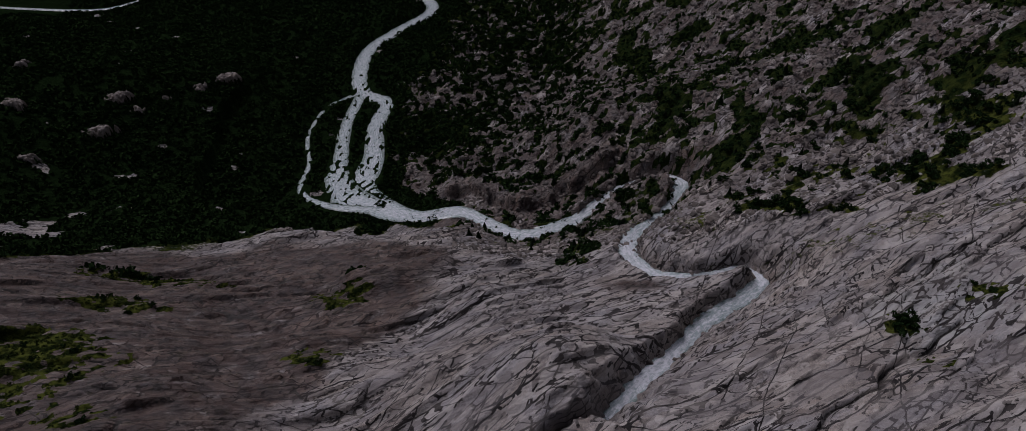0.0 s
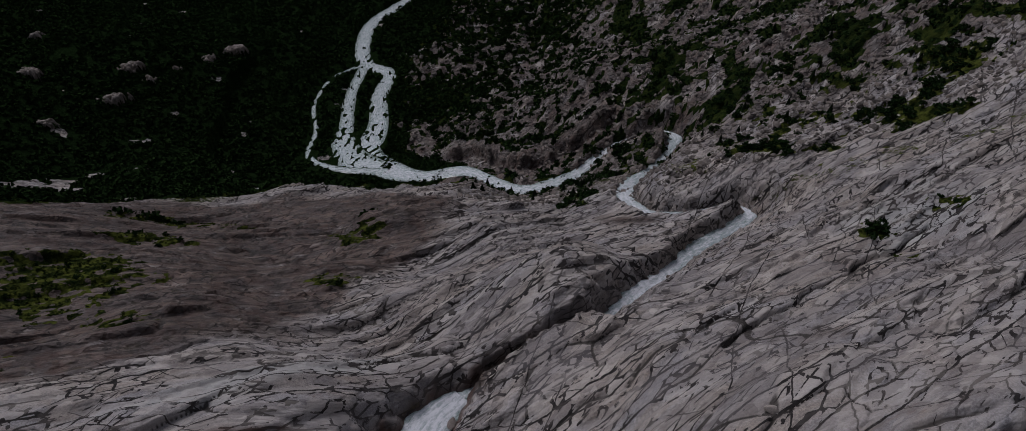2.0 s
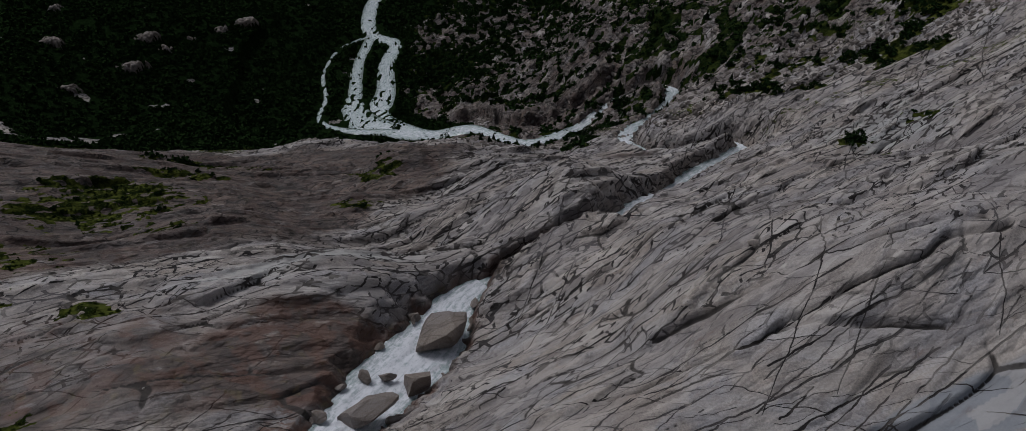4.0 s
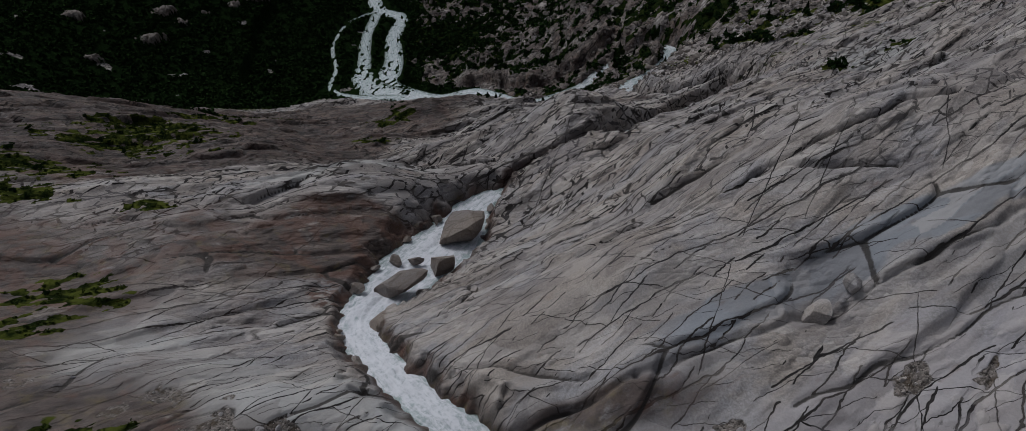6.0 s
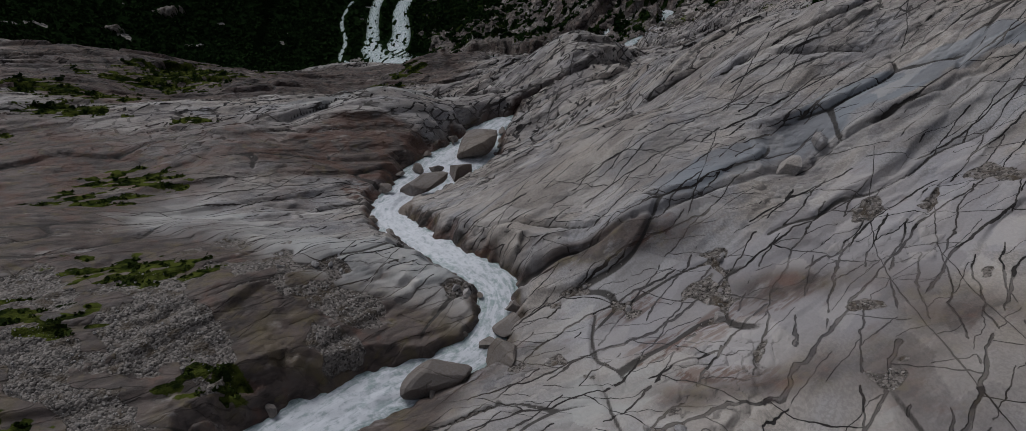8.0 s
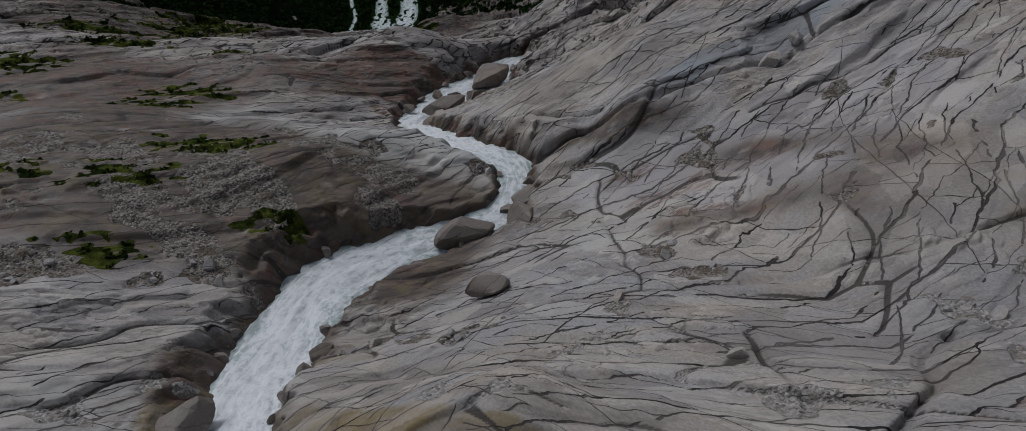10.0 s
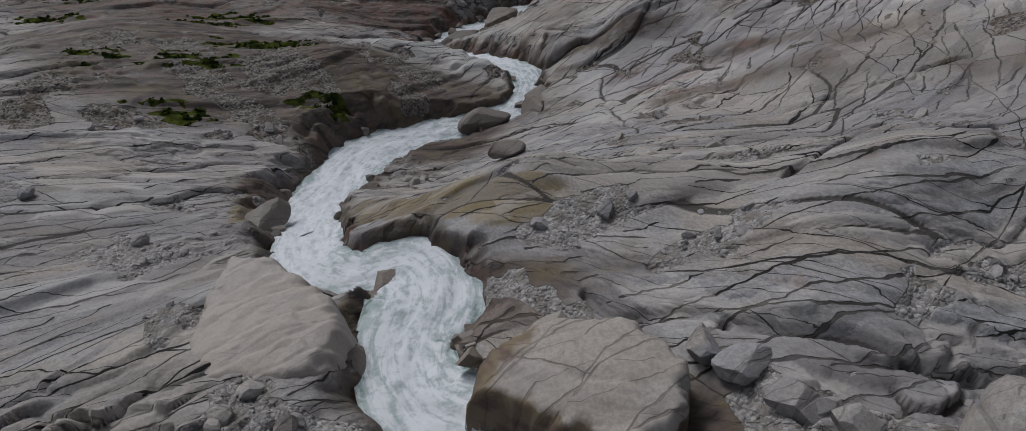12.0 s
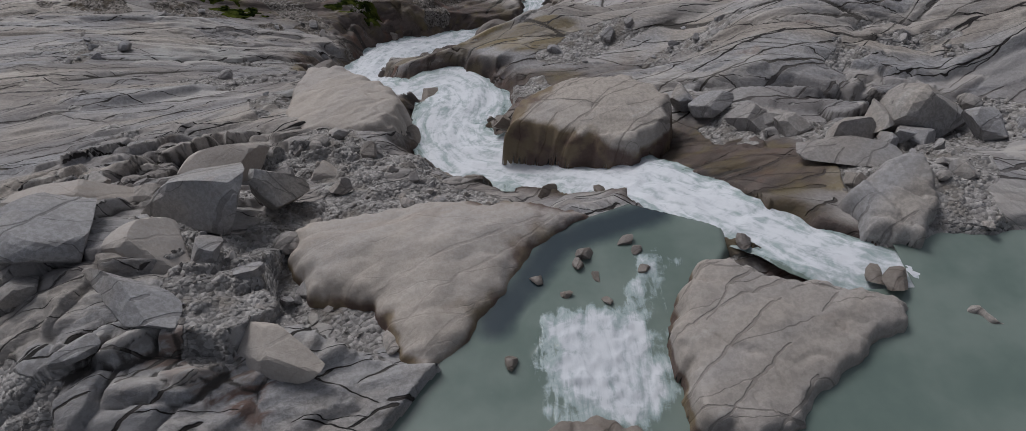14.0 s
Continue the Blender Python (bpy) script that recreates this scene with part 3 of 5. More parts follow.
def rock_layers(n, l, position, joints=1.0, tinted=None):
    """Colour and relief of ice-polished gneiss: grey and buff bands, thin foliation, rusty seams, fine joints."""
    level = n.new("ShaderNodeSeparateXYZ")
    l.new(position, level.inputs[0])
    tone = noise_tex(n, l, strike_vector(n, l, position, 60, 34, 34), 1.0, 4, 0.6, 0.5)
    # scoured clean near the ice, older and more weathered down the valley
    aged = stepped(n, l, sums(n, l, "ADD", level.outputs[1], sums(n, l, "MULTIPLY", tone, 60.0)), -28.0, 132.0)
    broad = noise_tex(n, l, strike_vector(n, l, position, 34, 15, 15), 1.0, 5, 0.6, 0.6)
    band = noise_tex(n, l, strike_vector(n, l, position, 8, 2.2, 2.2), 1.0, 6, 0.62, 0.4)
    leaf = noise_tex(n, l, strike_vector(n, l, position, 4.5, 0.6, 0.6, 4), 1.0, 6, 0.68, 0.5)
    grain = noise_tex(n, l, position, 2.6, 9, 0.72)
    blot = noise_tex(n, l, position, 0.42, 7, 0.7)
    col = mixer(n, l, stepped(n, l, broad, 0.4, 0.6), (0.36, 0.312, 0.264), (0.30, 0.302, 0.322))
    col = mixer(n, l, stepped(n, l, band, 0.55, 0.72, 0, 0.7), col, (0.51, 0.485, 0.46))
    col = mixer(n, l, sums(n, l, "MULTIPLY", stepped(n, l, band, 0.46, 0.28, 0, 0.75), sums(n, l, "ADD", sums(n, l, "MULTIPLY", aged, 0.7), 0.3)), col, (0.18, 0.155, 0.145))
    col = mixer(n, l, stepped(n, l, tone, 0.48, 0.34, 0, 0.45), col, (0.22, 0.195, 0.185))
    rust = noise_tex(n, l, strike_vector(n, l, position, 14, 6, 6), 1.0, 6, 0.65, 0.8)
    col = mixer(n, l, stepped(n, l, rust, 0.6, 0.72, 0, 0.55), col, (0.29, 0.19, 0.125))
    col = mixer(n, l, sums(n, l, "MULTIPLY", stepped(n, l, blot, 0.52, 0.66, 0, 0.7), sums(n, l, "ADD", sums(n, l, "MULTIPLY", aged, 0.8), 0.2)), col, (0.125, 0.112, 0.102))
    col = mixer(n, l, stepped(n, l, blot, 0.64, 0.7, 0, 0.25), col, (0.17, 0.155, 0.145))
    fresh = sums(n, l, "MULTIPLY", sums(n, l, "SUBTRACT", 1.0, aged), 0.3)
    col = mixer(n, l, fresh, col, (0.36, 0.343, 0.327))
    col = mixer(n, l, sums(n, l, "MULTIPLY", aged, 0.15), col, (0.60, 0.525, 0.475))
    col = mixer(n, l, sums(n, l, "MULTIPLY", stepped(n, l, leaf, 0.43, 0.33, 0, 0.5 * joints), aged), col, (0.085, 0.075, 0.07))
    col = mixer(n, l, stepped(n, l, grain, 0.43, 0.57), mixer(n, l, sums(n, l, "ADD", 0.36, sums(n, l, "MULTIPLY", aged, 0.18)), col, (0.09, 0.083, 0.078)), col)
    # broken faces: small angular chips, how each catches light put into its colour
    rugged = stepped(n, l, sums(n, l, "ADD", noise_tex(n, l, position, 0.05, 4), sums(n, l, "MULTIPLY", aged, 0.2)), 0.48, 0.66)

    def facets(long, wide, turn, wander):
        node = n.new("ShaderNodeTexVoronoi")
        node.inputs["Scale"].default_value = 1.0
        l.new(warped(n, l, strike_vector(n, l, position, long, wide, wide, turn), wander, 1.1), node.inputs["Vector"])
        out = n.new("ShaderNodeSeparateColor")
        l.new(node.outputs["Color"], out.inputs[0])
        return out.outputs[0], out.outputs[1], node.outputs["Distance"]

    fb, fb_b, fb_d = facets(1.9, 0.9, -8, 0.3)
    col = mixer(n, l, sums(n, l, "MULTIPLY", stepped(n, l, fb, 0.35, 0.0, 0, 0.5 * joints), rugged), col, (0.1, 0.088, 0.083))
    col = mixer(n, l, sums(n, l, "MULTIPLY", stepped(n, l, fb_b, 0.7, 1.0, 0, 0.45 * joints), rugged), col, (0.56, 0.52, 0.48))
    # joints: long ones along the strike, short ones across from each to the next, of uneven width and often closed
    gape = noise_tex(n, l, position, 0.22, 5, 0.65)
    shatter = noise_tex(n, l, position, 0.035, 4)

    def joint_set(long, wide, turn, width, part, shut, wander, skew):
        """Lines and slabs of one set: 1 off the joints and 0 in them, two random numbers a slab, place across the slab."""
        place = n.new("ShaderNodeSeparateXYZ")
        l.new(warped(n, l, warped(n, l, strike_vector(n, l, position, 1, 1, 1, turn), wander, 0.9 / long), 0.45, 0.7), place.inputs[0])
        u, v = place.outputs[0], sums(n, l, "DIVIDE", place.outputs[1], wide)
        row = sums(n, l, "FLOOR", v)
        fv = sums(n, l, "FRACT", v)

        def chance(a, b, plus=0.0):
            c = n.new("ShaderNodeCombineXYZ")
            l.new(sums(n, l, "ADD", a, plus), c.inputs[0])
            l.new(sums(n, l, "ADD", b, 0.37), c.inputs[1])
            w = n.new("ShaderNodeTexWhiteNoise")
            w.noise_dimensions = "2D"
            l.new(c.outputs[0], w.inputs["Vector"])
            return w.outputs["Value"]

        own = chance(row, row)
        along = sums(n, l, "ADD", sums(n, l, "MULTIPLY", sums(n, l, "DIVIDE", u, long), sums(n, l, "ADD", sums(n, l, "MULTIPLY", own, 0.9), 0.55)), sums(n, l, "MULTIPLY", own, 47.0))
        along = sums(n, l, "ADD", along, sums(n, l, "MULTIPLY", fv, skew))
        cell = sums(n, l, "FLOOR", along)
        to_line = sums(n, l, "MULTIPLY", sums(n, l, "PINGPONG", v, 0.5), wide)
        to_cross = sums(n, l, "MULTIPLY", sums(n, l, "PINGPONG", along, 0.5), long)
        # a long joint fades in and out along its length
        seam = n.new("ShaderNodeCombineXYZ")
        l.new(sums(n, l, "DIVIDE", u, 2.2 * long), seam.inputs[0])
        l.new(sums(n, l, "MULTIPLY", sums(n, l, "ROUND", v), 7.3), seam.inputs[1])
        fade = stepped(n, l, noise_tex(n, l, seam.outputs[0], 1.0, 3), shut - 0.05, shut + 0.05, 3.0, 0.0)
        closed = stepped(n, l, chance(sums(n, l, "ROUND", along), row, 11.0), 0.6, 0.62, 0.0, 3.0)
        near = sums(n, l, "MINIMUM", sums(n, l, "ADD", to_line, fade), sums(n, l, "ADD", sums(n, l, "MULTIPLY", to_cross, 1.3), closed))
        near = sums(n, l, "SUBTRACT", near, sums(n, l, "MULTIPLY", stepped(n, l, gape, 0.42, 0.7), width * 0.8))
        near = sums(n, l, "SUBTRACT", near, sums(n, l, "MULTIPLY", aged, width * 1.2))
        line = stepped(n, l, near, width * 0.5, width)
        return mixer(n, l, part, (1, 1, 1), line), chance(cell, row, 3.0), chance(cell, row, 5.0), fv

    def broken_set(long, wide, turn, width, part, skip, wander):
        """Angular blocks whose joints are partly shut: 1 off the joints and 0 in them, and two random numbers a block."""
        vec = warped(n, l, strike_vector(n, l, position, long, wide, wide, turn), wander, 1.6)
        near = sums(n, l, "MULTIPLY", crack_tex(n, l, vec, 1.0), 0.8 * wide)
        cell = n.new("ShaderNodeTexVoronoi")
        cell.inputs["Scale"].default_value = 1.0
        l.new(vec, cell.inputs["Vector"])
        own = n.new("ShaderNodeSeparateColor")
        l.new(cell.outputs["Color"], own.inputs[0])
        near = sums(n, l, "ADD", near, stepped(n, l, noise_tex(n, l, vec, 0.9, 4, 0.6), skip, skip + 0.08, 0.0, 2.0))
        near = sums(n, l, "SUBTRACT", near, sums(n, l, "MULTIPLY", stepped(n, l, gape, 0.42, 0.7), width * 0.8))
        near = sums(n, l, "SUBTRACT", near, sums(n, l, "MULTIPLY", aged, width * 2.2))
        return mixer(n, l, part, (1, 1, 1), stepped(n, l, near, width * 0.5, width)), own.outputs[0], own.outputs[1]

    on = stepped(n, l, gape, 0.25, 0.35)
    ca, slab, slab_b, slope = joint_set(12.0, 5.2, -2, 0.13, on, 0.41, 4.5, 0.5)
    cb, block, block_b = broken_set(6.4, 2.6, 12, 0.055, stepped(n, l, sums(n, l, "ADD", shatter, sums(n, l, "MULTIPLY", aged, 0.09)), 0.42, 0.5), 0.5, 0.13)
    cd, wedge, wedge_b, lie = joint_set(40.0, 9.0, 36, 0.08, on, 0.49, 9.0, 0.3)
    # where the ice has polished it: fewer and straighter, meeting at a slant
    ce, sheet, sheet_b, lie = joint_set(5.5, 2.7, 14, 0.10, stepped(n, l, shatter, 0.36, 0.42), 0.44, 2.6, 0.9)
    cb = mixer(n, l, stepped(n, l, aged, 0.25, 0.55), ce, cb)
    col = mixer(n, l, stepped(n, l, slab, 0.4, 0.0, 0, 0.3 * joints), col, (0.2, 0.18, 0.172))
    col = mixer(n, l, stepped(n, l, slab_b, 0.6, 1.0, 0, 0.35 * joints), col, (0.5, 0.48, 0.46))
    col = mixer(n, l, sums(n, l, "MULTIPLY", stepped(n, l, block, 0.4, 0.0, 0, 0.55 * joints), aged), col, (0.13, 0.113, 0.105))
    col = mixer(n, l, sums(n, l, "MULTIPLY", stepped(n, l, block_b, 0.65, 1.0, 0, 0.5 * joints), aged), col, (0.56, 0.52, 0.48))
    if tinted:
        col = tinted(col, grain)
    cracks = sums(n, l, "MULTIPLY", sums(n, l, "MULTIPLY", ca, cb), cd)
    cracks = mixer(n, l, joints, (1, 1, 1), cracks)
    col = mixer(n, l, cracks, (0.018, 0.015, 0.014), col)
    height = sums(n, l, "ADD", sums(n, l, "MULTIPLY", cracks, 0.45), sums(n, l, "MULTIPLY", band, 0.3))
    height = sums(n, l, "ADD", height, sums(n, l, "MULTIPLY", sums(n, l, "MULTIPLY", leaf, aged), 0.12 * joints))
    height = sums(n, l, "ADD", height, sums(n, l, "MULTIPLY", grain, sums(n, l, "ADD", 0.16, sums(n, l, "MULTIPLY", aged, 0.16))))
    height = sums(n, l, "ADD", height, sums(n, l, "MULTIPLY", slab, 0.35 * joints))
    height = sums(n, l, "ADD", height, sums(n, l, "MULTIPLY", sums(n, l, "MULTIPLY", block, aged), 0.5 * joints))
    chips = sums(n, l, "SUBTRACT", sums(n, l, "MULTIPLY", fb, 0.6), sums(n, l, "MULTIPLY", fb_d, 0.5))
    height = sums(n, l, "ADD", height, sums(n, l, "MULTIPLY", sums(n, l, "MULTIPLY", chips, rugged), 0.8 * joints))
    return col, height, grain


def finish(n, l, colour, roughness, height, strength=0.6, distance=0.5):
    p = n["Principled BSDF"]
    l.new(colour, p.inputs["Base Color"])
    if hasattr(roughness, "is_output"):
        l.new(roughness, p.inputs["Roughness"])
    else:
        p.inputs["Roughness"].default_value = roughness
    p.inputs["Specular IOR Level"].default_value = 0.35
    b = n.new("ShaderNodeBump")
    b.inputs["Strength"].default_value, b.inputs["Distance"].default_value = strength, distance
    l.new(height, b.inputs["Height"])
    l.new(b.outputs[0], p.inputs["Normal"])


def ground_material():
    m, n, l = material("glacier_polished_gneiss")
    pos = n.new("ShaderNodeNewGeometry").outputs["Position"]
    att = n.new("ShaderNodeAttribute")
    att.attribute_name = "cover"
    sep = n.new("ShaderNodeSeparateColor")
    l.new(att.outputs["Color"], sep.inputs[0])
    plants, gravel, wet, joint = sep.outputs[0], sep.outputs[1], sep.outputs[2], att.outputs["Alpha"]
    zone = n.new("ShaderNodeAttribute")
    zone.attribute_name = "tint"
    kind = n.new("ShaderNodeSeparateColor")
    l.new(zone.outputs["Color"], kind.inputs[0])
    soft = noise_tex(n, l, strike_vector(n, l, pos, 6, 2, 2), 1.0, 6, 0.65)

    def tinted(col, grain):
        col = mixer(n, l, sums(n, l, "MULTIPLY", kind.outputs[1], 0.62, True), col, mixer(n, l, soft, (0.36, 0.37, 0.36), (0.50, 0.50, 0.48)))
        col = mixer(n, l, sums(n, l, "MULTIPLY", kind.outputs[1], -0.6, True), col, mixer(n, l, soft, (0.28, 0.268, 0.285), (0.41, 0.395, 0.41)))
        col = mixer(n, l, sums(n, l, "MULTIPLY", kind.outputs[0], 0.85), col, mixer(n, l, soft, (0.17, 0.19, 0.215), (0.26, 0.28, 0.305)))
        col = mixer(n, l, sums(n, l, "MULTIPLY", kind.outputs[2], stepped(n, l, soft, 0.3, 0.6, 0.45, 0.9)), col, mixer(n, l, grain, (0.085, 0.06, 0.02), (0.27, 0.205, 0.09)))
        col = mixer(n, l, sums(n, l, "MULTIPLY", zone.outputs["Alpha"], stepped(n, l, noise_tex(n, l, strike_vector(n, l, pos, 5, 1.1, 1.1), 1.0, 5, 0.6, 0.5), 0.44, 0.56, 0.05, 0.85)), col, mixer(n, l, soft, (0.06, 0.04, 0.035), (0.20, 0.105, 0.07)))
        return col

    lay = n.new("ShaderNodeAttribute")
    lay.attribute_name = "lay"
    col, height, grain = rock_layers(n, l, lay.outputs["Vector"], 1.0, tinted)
    # each slab weathers to its own tone
    own = n.new("ShaderNodeAttribute")
    own.attribute_name = "slab"
    tone = n.new("ShaderNodeSeparateColor")
    l.new(own.outputs["Color"], tone.inputs[0])
    col = mixer(n, l, stepped(n, l, tone.outputs[0], 0.45, 0.0, 0, 0.4), col, (0.2, 0.185, 0.185))
    col = mixer(n, l, stepped(n, l, tone.outputs[1], 0.4, 0.0, 0, 0.35), col, (0.15, 0.13, 0.12))
    col = mixer(n, l, stepped(n, l, tone.outputs[1], 0.55, 1.0, 0, 0.28), col, (0.56, 0.51, 0.46))
    col = mixer(n, l, stepped(n, l, tone.outputs[2], 0.5, 1.0, 0, 0.4), col, (0.5, 0.46, 0.42))
    # brown seeping rock
    brown = mixer(n, l, stepped(n, l, noise_tex(n, l, strike_vector(n, l, pos, 7, 2.5, 2.5), 1.0, 6, 0.65), 0.4, 0.62), (0.05, 0.038, 0.033), (0.125, 0.094, 0.08))
    brown = mixer(n, l, stepped(n, l, noise_tex(n, l, pos, 0.3, 5), 0.55, 0.7), brown, (0.13, 0.1, 0.05))
    wetmask = sums(n, l, "MULTIPLY", wet, stepped(n, l, noise_tex(n, l, strike_vector(n, l, pos, 9, 4, 4), 1.0, 6, 0.65), 0.22, 0.45))
    ochre = noise_tex(n, l, pos, 0.16, 4)
    place = n.new("ShaderNodeSeparateXYZ")
    l.new(pos, place.inputs[0])
    ochre = sums(n, l, "ADD", ochre, stepped(n, l, place.outputs[1], -60.0, 10.0, 0.0, -0.12))
    brown = mixer(n, l, stepped(n, l, ochre, 0.5, 0.64, 0, 0.45), brown, (0.15, 0.115, 0.045))
    brown = mixer(n, l, stepped(n, l, ochre, 0.42, 0.3, 0, 0.7), brown, (0.13, 0.06, 0.038))
    stain = mixer(n, l, stepped(n, l, noise_tex(n, l, strike_vector(n, l, pos, 12, 5, 5), 1.0, 5, 0.6), 0.4, 0.62), (0.17, 0.14, 0.135), (0.40, 0.32, 0.28))
    stained = mixer(n, l, 1.0, col, stain, "MULTIPLY")
    col = mixer(n, l, wetmask, col, mixer(n, l, stepped(n, l, place.outputs[1], 90.0, 30.0, 0.25, 0.8), stained, brown))
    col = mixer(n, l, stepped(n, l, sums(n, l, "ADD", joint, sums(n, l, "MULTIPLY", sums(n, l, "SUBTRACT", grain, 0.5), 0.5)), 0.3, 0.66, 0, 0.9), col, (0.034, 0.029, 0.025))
    # gravel
    stone = n.new("ShaderNodeTexVoronoi")
    stone.inputs["Scale"].default_value = 2.8
    l.new(pos, stone.inputs["Vector"])
    grit = n.new("ShaderNodeSeparateColor")
    l.new(stone.outputs["Color"], grit.inputs[0])
    shore = n.new("ShaderNodeSeparateXYZ")
    l.new(pos, shore.inputs[0])
    sorted_ = stepped(n, l, shore.outputs[1], -85.0, -115.0)
    gcol = mixer(n, l, grit.outputs[0], mixer(n, l, sorted_, (0.04, 0.033, 0.028), (0.16, 0.15, 0.143)), mixer(n, l, sorted_, (0.27, 0.24, 0.215), (0.40, 0.38, 0.365)))
    gcol = mixer(n, l, stepped(n, l, noise_tex(n, l, pos, 0.35, 5), 0.5, 0.68), gcol, mixer(n, l, sorted_, (0.085, 0.065, 0.045), (0.2, 0.18, 0.16)))
    gmask = stepped(n, l, sums(n, l, "ADD", gravel, sums(n, l, "MULTIPLY", sums(n, l, "SUBTRACT", noise_tex(n, l, pos, 0.9, 5), 0.5), 0.9)), 0.4, 0.6)
    col = mixer(n, l, gmask, col, gcol)
    # turf and moss
    turf = mixer(n, l, stepped(n, l, noise_tex(n, l, pos, 0.25, 6, 0.65), 0.4, 0.62), (0.010, 0.016, 0.005), (0.075, 0.088, 0.018))
    pmask = stepped(n, l, sums(n, l, "ADD", sums(n, l, "MULTIPLY", plants, 1.6), sums(n, l, "MULTIPLY", sums(n, l, "SUBTRACT", noise_tex(n, l, pos, 0.5, 6, 0.65), 0.5), 1.6)), 0.5, 0.75)
    # ground under thicket and scrub: near-black, the bushes' shade put into its colour
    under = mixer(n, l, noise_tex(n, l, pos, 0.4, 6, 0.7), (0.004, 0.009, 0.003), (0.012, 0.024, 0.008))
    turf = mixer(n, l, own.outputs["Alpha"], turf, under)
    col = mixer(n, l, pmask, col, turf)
    h = sums(n, l, "ADD", height, sums(n, l, "MULTIPLY", sums(n, l, "MULTIPLY", stone.outputs["Distance"], gmask), -0.3))
    rough = mixer(n, l, wetmask, (0.75, 0.75, 0.75), (0.55, 0.55, 0.55))
    finish(n, l, col, rough, h, 1.0, 0.8)
    l.new(mixer(n, l, pmask, (0.3, 0.3, 0.3), (0.0, 0.0, 0.0)), n["Principled BSDF"].inputs["Specular IOR Level"])
    return m


def stone_material(name, dark=0.0, joints=0.35, pale=0.0, tide=None):
    """dark, pale: how far brown or bleached; tide: the level up to which spray has stained it."""
    m, n, l = material(name)
    geo = n.new("ShaderNodeNewGeometry").outputs["Position"]
    col, height, grain = rock_layers(n, l, geo, joints)
    if pale:
        col = mixer(n, l, pale, col, (0.50, 0.435, 0.375))
    info = n.new("ShaderNodeObjectInfo")
    col = mixer(n, l, sums(n, l, "MULTIPLY", info.outputs["Random"], 0.25), col, (0.26, 0.235, 0.22))
    if dark:
        col = mixer(n, l, dark, col, (0.11, 0.08, 0.055))
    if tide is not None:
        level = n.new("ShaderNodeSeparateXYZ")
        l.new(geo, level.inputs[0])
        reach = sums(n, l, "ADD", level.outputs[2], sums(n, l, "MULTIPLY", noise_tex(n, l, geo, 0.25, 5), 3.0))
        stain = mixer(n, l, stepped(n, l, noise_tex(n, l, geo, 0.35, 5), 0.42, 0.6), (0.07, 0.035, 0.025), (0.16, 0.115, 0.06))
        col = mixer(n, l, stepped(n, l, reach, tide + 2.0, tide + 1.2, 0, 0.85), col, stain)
    finish(n, l, col, 0.7 - 0.25 * dark, height, 0.7, 0.5)
    return m


def rubble_material(name, dark, light):
    m, n, l = material(name)
    info = n.new("ShaderNodeNewGeometry")
    rampn = n.new("ShaderNodeValToRGB")
    rampn.color_ramp.elements[0].color = (*dark, 1)
    rampn.color_ramp.elements[1].color = (*light, 1)
    l.new(info.outputs["Random Per Island"], rampn.inputs[0])
    g = noise_tex(n, l, info.outputs["Position"], 4.0, 6)
    finish(n, l, mixer(n, l, stepped(n, l, g, 0.35, 0.6), (0.12, 0.11, 0.1), rampn.outputs[0]), 0.8, g, 0.5, 0.1)
    return m


def foliage_material(name, a, b, by_island=True):
    m, n, l = material(name)
    geo = n.new("ShaderNodeNewGeometry")
    patch = noise_tex(n, l, geo.outputs["Position"], 0.04, 4)
    f = sums(n, l, "ADD", sums(n, l, "MULTIPLY", geo.outputs["Random Per Island"], 0.7), sums(n, l, "MULTIPLY", sums(n, l, "SUBTRACT", patch, 0.4), 1.2), True)
    p = n["Principled BSDF"]
    l.new(mixer(n, l, f, a, b), p.inputs["Base Color"])
    p.inputs["Roughness"].default_value = 0.7
    p.inputs["Specular IOR Level"].default_value = 0.0
    return m


def plain_material(name, colour, rough):
    m, n, l = material(name)
    geo = n.new("ShaderNodeNewGeometry").outputs["Position"]
    g = noise_tex(n, l, geo, 3.0, 6)
    finish(n, l, mixer(n, l, g, tuple(c * 0.6 for c in colour), tuple(c * 1.3 for c in colour)), rough, g, 0.4, 0.1)
    return m


